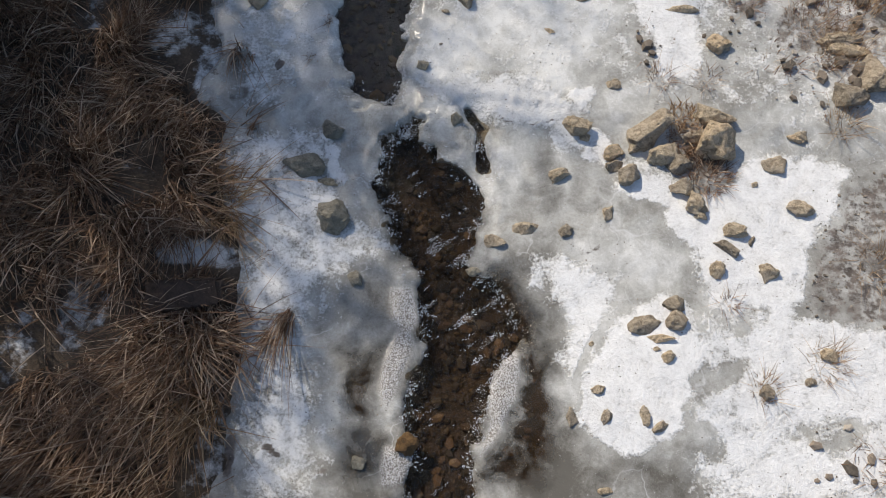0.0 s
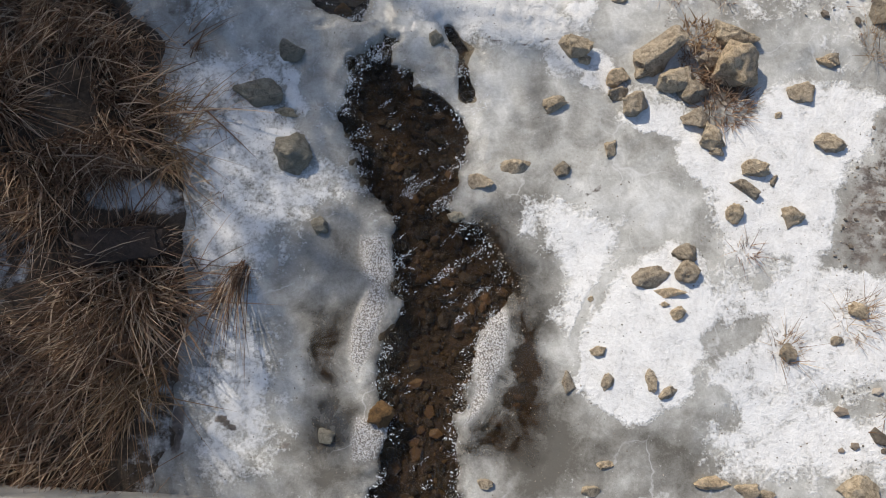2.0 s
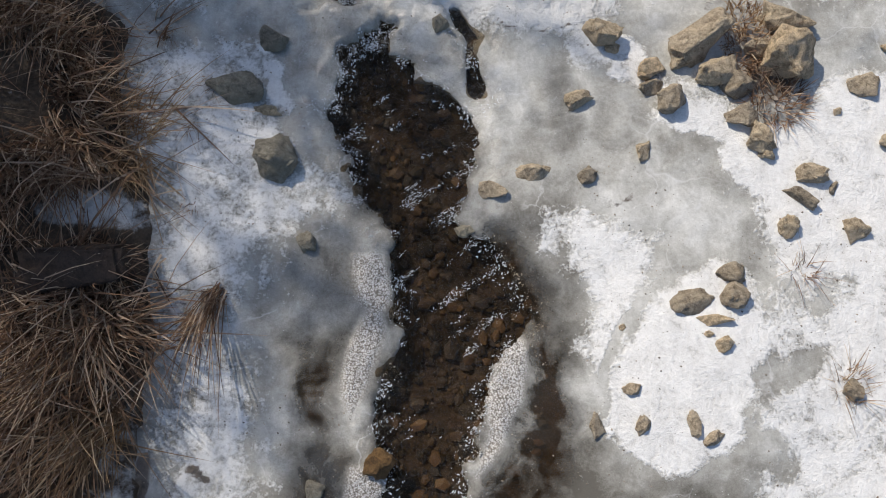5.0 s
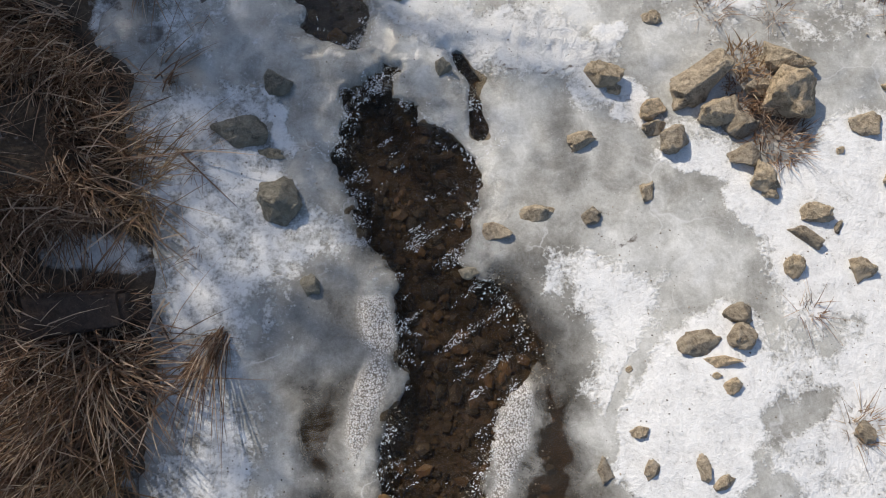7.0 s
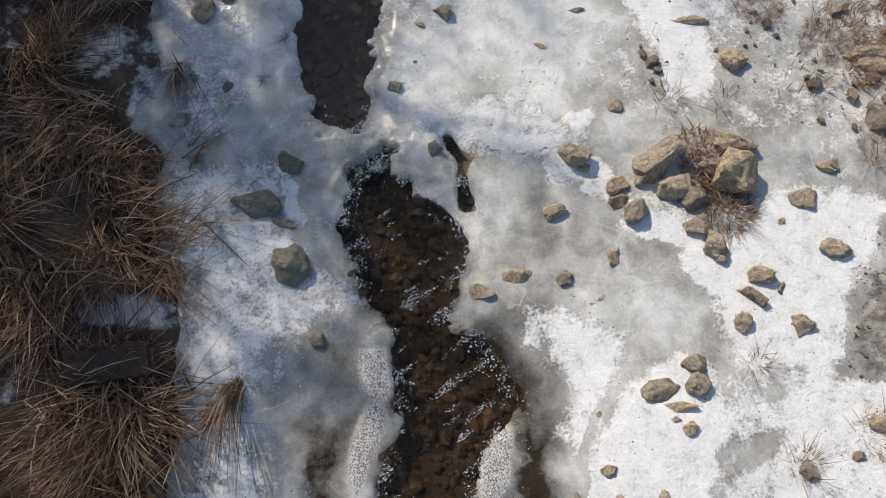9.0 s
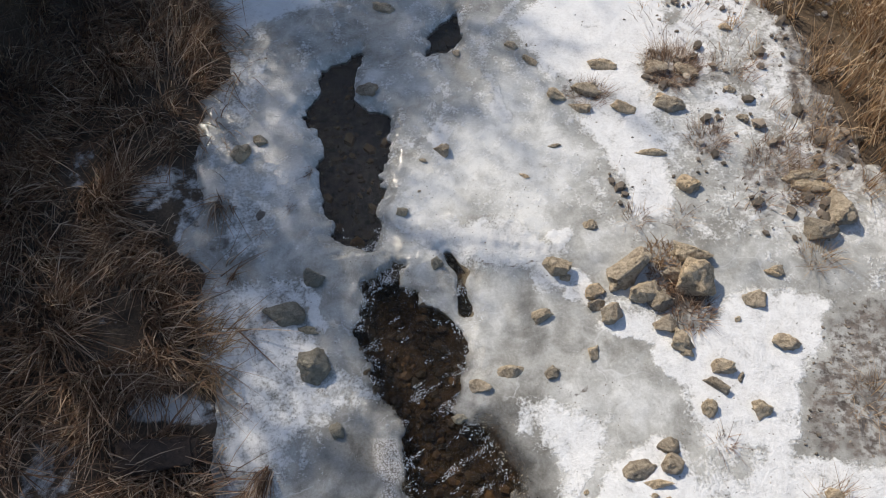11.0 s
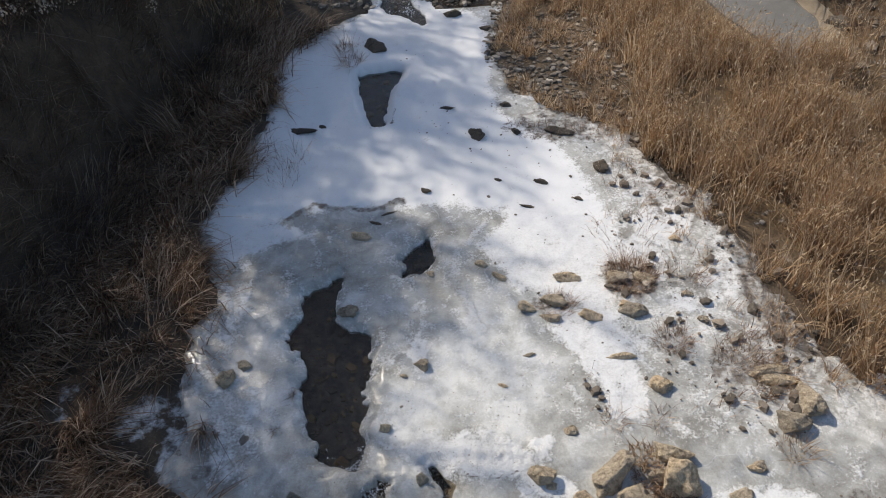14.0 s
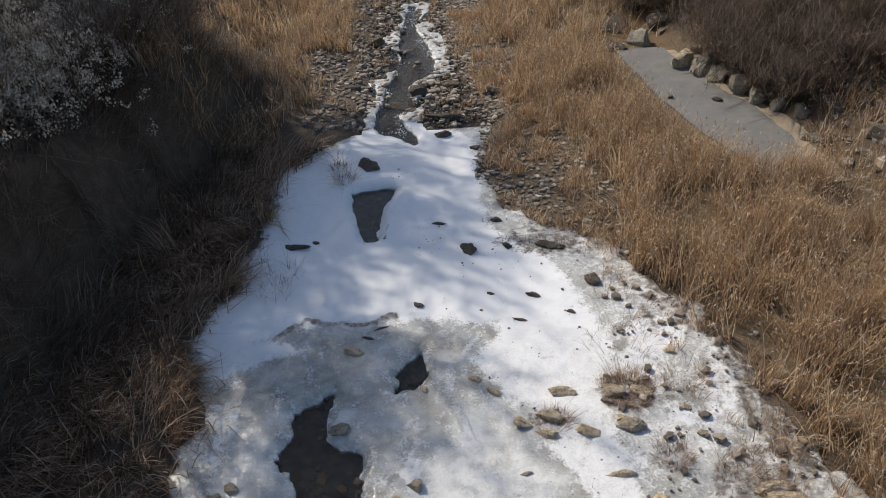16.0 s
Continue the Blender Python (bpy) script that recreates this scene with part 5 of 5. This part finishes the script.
tuft(1.75, 3.75, 0.15, 0.2, 350, GRASS, "dark matted tuft on the frosty bank", seed=19)
tuft(2.25, 3.55, 0.2, 0.2, 400, GRASS, "dark matted tuft on the frosty bank", seed=20)
tuft(2.55, 1.65, 0.16, 0.3, 170, STRAW, "brown grass beside the dark grit", seed=21)
tuft(2.6, 0.35, 0.18, 0.3, 170, STRAW, "brown grass at the edge of the frost", seed=22)
for k, (x, y) in enumerate([(-1.66, 1.98), (-1.60, 2.24), (-1.72, 2.9), (-1.5, 3.1), (-1.42, 3.45), (-1.85, 2.55), (-1.62, 1.55)]):
    tuft(x, y, 0.05, 0.16, 45, GRASS, "small dark sprig frozen into the shaded ice", azimuth=-95, spreadout=1.3, seed=40 + k, fan=0.5)
tuft(-1.25, 8.5, 0.14, 0.4, 160, GRASS, "dark grass tuft standing in the ice", seed=23)
tuft(-1.35, 8.9, 0.12, 0.4, 140, GRASS, "dark grass tuft standing in the ice", seed=24)
tuft(-1.85, 6.2, 0.2, 0.4, 60, GRASS, "thin dead stems standing in the ice", seed=25, spreadout=0.3)
tuft(-1.75, 6.55, 0.2, 0.4, 50, GRASS, "thin dead stems standing in the ice", seed=26, spreadout=0.3)
tuft(1.6, 5.1, 0.3, 0.3, 90, GRASS, "thin dead stems standing in the frost", seed=27, spreadout=0.35)
tuft(1.75, 5.9, 0.25, 0.3, 110, GRASS, "thin dead stems standing in the frost", seed=28, spreadout=0.35)
tuft(2.05, 4.6, 0.3, 0.25, 80, GRASS, "thin dead stems standing in the frost", seed=29, spreadout=0.35)


# ---- path, sand and wall ----
def strip(name, left, right, y0, y1, z, thick, material, label, kind_name):
    ys_ = np.linspace(y0, y1, 40)
    l, r_ = along(left, ys_), along(right, ys_)
    bm = bmesh.new()
    rows = []
    for a, b, yy in zip(l, r_, ys_):
        wob = 0.012 * math.sin(yy * 5.3) + 0.008 * math.sin(yy * 11.7)
        rows.append([bm.verts.new((a + wob, yy, z - thick)), bm.verts.new((a + wob, yy, z)), bm.verts.new((b + wob, yy, z)), bm.verts.new((b + wob, yy, z - thick))])
    for p, q in zip(rows, rows[1:]):
        for j in range(3):
            bm.faces.new((p[j], p[j + 1], q[j + 1], q[j]))
    bmesh.ops.recalc_face_normals(bm, faces=bm.faces)
    return tagged(part(name, bm, material), label, kind_name, kind="structure")


strip("path", ROAD_LEFT, ROAD_RIGHT, 7.3, 12.2, 0.14, 0.12, PAVING, "weathered grey concrete path on the bank", "path")
SAND_LEFT = [(x - 0.02, y) for x, y in ROAD_RIGHT]
SAND_RIGHT = [(x + (0.12 if y > 9 else 0.45), y) for x, y in ROAD_RIGHT]
strip("sand_strip", SAND_LEFT, SAND_RIGHT, 7.5, 12.0, 0.15, 0.13, SAND, "strip of pale sand beside the path", "sand")

# ---- ledge at the foot of the bridge ----
bm = bmesh.new()
bmesh.ops.create_cube(bm, size=1)
for v in bm.verts:
    v.co = Vector((-3.1 + v.co.x * 3.6, -0.79 - 0.035 * v.co.x + v.co.y * 1.2, 0.25 + v.co.z * 0.7))
bmesh.ops.bevel(bm, geom=list(bm.edges), offset=0.025, segments=3, affect="EDGES")
ledge = tagged(part("bridge_ledge", bm, CONCRETE), "pale concrete ledge at the foot of the bridge", "ledge", kind="structure")


# ---- shrubs and trees of the dark bank ----
def shrub(x, y, z, radius, height, stems, fluff, label, seed):
    r = np.random.default_rng(seed)
    root = tagged(new("shrub"), label, "shrub", "shrubs on the wall")
    root.matrix_world = pose(x, y, z)
    a = r.uniform(0, 6.28, stems)
    d = 0.25 * radius * np.sqrt(r.random(stems))
    base = np.stack([d * np.cos(a), d * np.sin(a), np.full(stems, -0.1)], 1)
    lean = np.abs(r.normal(0.25, 0.42, stems))
    h = height * r.uniform(0.6, 1.15, stems)
    v, q, t = blades(base, h, np.full(stems, 0.016), a, lean, np.full(stems, 0.30), r)
    tagged(part("stems", fast_mesh("stems", v, q, t), TWIG, root), kind="stuff")
    # side twigs
    per = 9
    src = np.repeat(np.arange(stems), per)
    f = r.random(len(src))
    lo, hi = v[src, 2], v[src, 6]
    b2 = lo + (hi - lo) * f[:, None]
    v2, q2, t2 = blades(b2, height * r.uniform(0.12, 0.34, len(src)), np.full(len(src), 0.007), r.uniform(0, 6.28, len(src)), np.abs(r.normal(0.6, 0.4, len(src))), np.full(len(src), 0.25), r)
    tagged(part("twigs", fast_mesh("twigs", v2, q2, t2), TWIG, root), kind="stuff")
    if fluff:
        t_ = v2[:, 6][r.random(len(src)) < fluff]
        t_ = np.concatenate([t_ + r.normal(0, 0.03, t_.shape) for _ in range(14)])
        tagged(part("seed_heads", tips_mesh("seed_heads", t_, 0.019, r, 1.4), FLUFF, root, "pale fluffy seed heads"), kind="stuff")
    return root


shrub(-4.7, 7.6, 1.5, 0.9, 1.1, 330, 0.8, "shrub with pale fluffy seed heads above the wall", 1)
shrub(-4.9, 8.8, 1.6, 0.9, 1.1, 330, 0.75, "shrub with pale fluffy seed heads above the wall", 2)
shrub(-4.3, 9.7, 1.5, 0.8, 1.1, 280, 0.4, "shrub with a few pale seed heads above the wall", 3)
shrub(-5.6, 8.2, 1.8, 1.0, 1.3, 330, 0.7, "shrub with pale fluffy seed heads above the wall", 4)
for k, (x, y) in enumerate([(-4.7, 5.2), (-4.6, 6.3), (-4.9, 4.0), (-4.9, 2.9), (-4.2, 8.3), (-3.9, 9.3), (-3.8, 10.6), (-5.0, 1.6), (-5.1, 0.4), (-4.3, 11.8), (-5.4, 11.0)]):
    shrub(x, y, float(ground_height(np.array([x]), np.array([y]))[0]), 0.9, 1.2, 260 if y > 7 else 45, 0.0, "bare dark bramble shrub above the wall", 20 + k)
for k, (x, y) in enumerate([(5.6, 11.2), (6.3, 10.2), (6.8, 11.6), (5.2, 12.6), (7.4, 10.6), (6.2, 13.0), (7.2, 12.4), (8.2, 12.0), (6.6, 9.0), (4.6, 13.6), (4.85, 11.2), (5.0, 10.4), (5.25, 9.7), (5.9, 9.6), (5.3, 10.6), (5.0, 11.6), (6.0, 12.0), (5.6, 13.8), (7.6, 11.4), (6.9, 13.8), (8.0, 13.4), (4.2, 14.4)]):
    shrub(x, y, float(ground_height(np.array([x]), np.array([y]))[0]), 0.9, 1.0, 420, 0.0, "grey-brown bare scrub on the slope", 40 + k)


for k, (x, y, h) in enumerate([(-5.9, 4.4, 3.1), (-5.9, 7.7, 3.5), (-6.0, 8.6, 3.6), (-5.7, 3.2, 2.9), (-5.9, 6.7, 3.3), (-6.2, 2.0, 3.0), (-5.6, 1.0, 2.6)]):
    shrub(x, y, float(ground_height(np.array([x]), np.array([y]))[0]), 2.2, h, 40, 0.0, "tall dense leafless thicket at the top of the bank", 120 + k)


def bare_tree(x, y, z, height, seed, label="leafless tree with fine twigs on the bank"):
    r = random.Random(seed)
    root = tagged(new("tree"), label, "tree", "bare trees")
    root.matrix_world = pose(x, y, z)
    segs = []

    def grow(p, d, length, rad, level):
        steps = 4
        for s in range(steps):
            d = (d + Vector((r.uniform(-1, 1), r.uniform(-1, 1), r.uniform(-0.2, 0.6))) * 0.16).normalized()
            q = p + d * length / steps
            r2 = rad * (1 - 0.5 * (s + 1) / steps)
            segs.append((p.copy(), q.copy(), rad * (1 - 0.5 * s / steps), r2, level))
            p = q
            if level < 4 and s >= (1 if level else 2):
                for _ in range(2 if level < 3 else 3):
                    side = Vector((r.uniform(-1, 1), r.uniform(-1, 1), r.uniform(0.0, 0.9))).normalized()
                    grow(p, (d * 0.55 + side * 0.8).normalized(), length * r.uniform(0.42, 0.62), r2 * 0.55, level + 1)

    grow(Vector((0, 0, -0.2)), Vector((r.uniform(-0.1, 0.1), r.uniform(-0.1, 0.1), 1)).normalized(), height * 0.62, height * 0.016, 0)
    for name, levels in (("trunk", (0,)), ("crown", (1, 2, 3, 4))):
        s = [g for g in segs if g[4] in levels]
        v, q = [], []
        for a, b, ra, rb, lv in s:
            d = (b - a).normalized()
            u = d.orthogonal().normalized()
            w = d.cross(u)
            n = 6 if lv == 0 else 3
            i = len(v)
            for c, rad in ((a, ra), (b, rb)):
                for j in range(n):
                    t = 2 * math.pi * j / n
                    v.append(c + (u * math.cos(t) + w * math.sin(t)) * max(rad, 0.004))
            q += [(i + j, i + (j + 1) % n, i + n + (j + 1) % n, i + n + j) for j in range(n)]
        tagged(part(name, fast_mesh(name, [tuple(c) for c in v], q), BARK, root), kind="stuff" if name == "crown" else "")
    return root


TREES = [(-6.2, 12.6, 5.5), (-6.9, 13.9, 6.0), (-6.2, 14.2, 5.7), (-5.8, 13.6, 5.2), (-7.2, 12.5, 5.8), (-6.5, 11.2, 5.1), (-6.1, 15.2, 5.8), (-6.2, 8.2, 3.9), (-6.3, 7.1, 3.8), (-5.9, 9.2, 3.6), (-6.4, 4.2, 3.6), (-5.9, 4.7, 3.1),
         (-6.2, 5.2, 3.7), (-6.3, 6.4, 3.9), (-6.1, 7.4, 3.8), (-6.6, 8.6, 4.2), (-6.9, 3.2, 3.6), (-6.5, 7.9, 4.0), (-6.4, 9.6, 4.1), (-6.8, 10.6, 4.7), (-6.1, 10.3, 3.8), (-6.4, 12.0, 5.0), (-7.4, 11.6, 5.4), (-6.6, 13.4, 5.6), (-5.6, 12.8, 5.0), (-7.6, 13.0, 6.0), (-5.6, 14.4, 5.6), (-6.9, 14.8, 6.2)]
for k, (x, y, h) in enumerate(TREES):
    bare_tree(x, y, float(ground_height(np.array([x]), np.array([y]))[0]), h, 60 + k)
for k, (x, y, h) in enumerate([(5.4, 15.0, 5), (6.6, 14.6, 5.5), (4.8, 16.2, 5), (7.9, 15.2, 6), (6.0, 16.8, 5)]):
    bare_tree(x, y, float(ground_height(np.array([x]), np.array([y]))[0]), h, 80 + k, "leafless tree at the top of the slope")
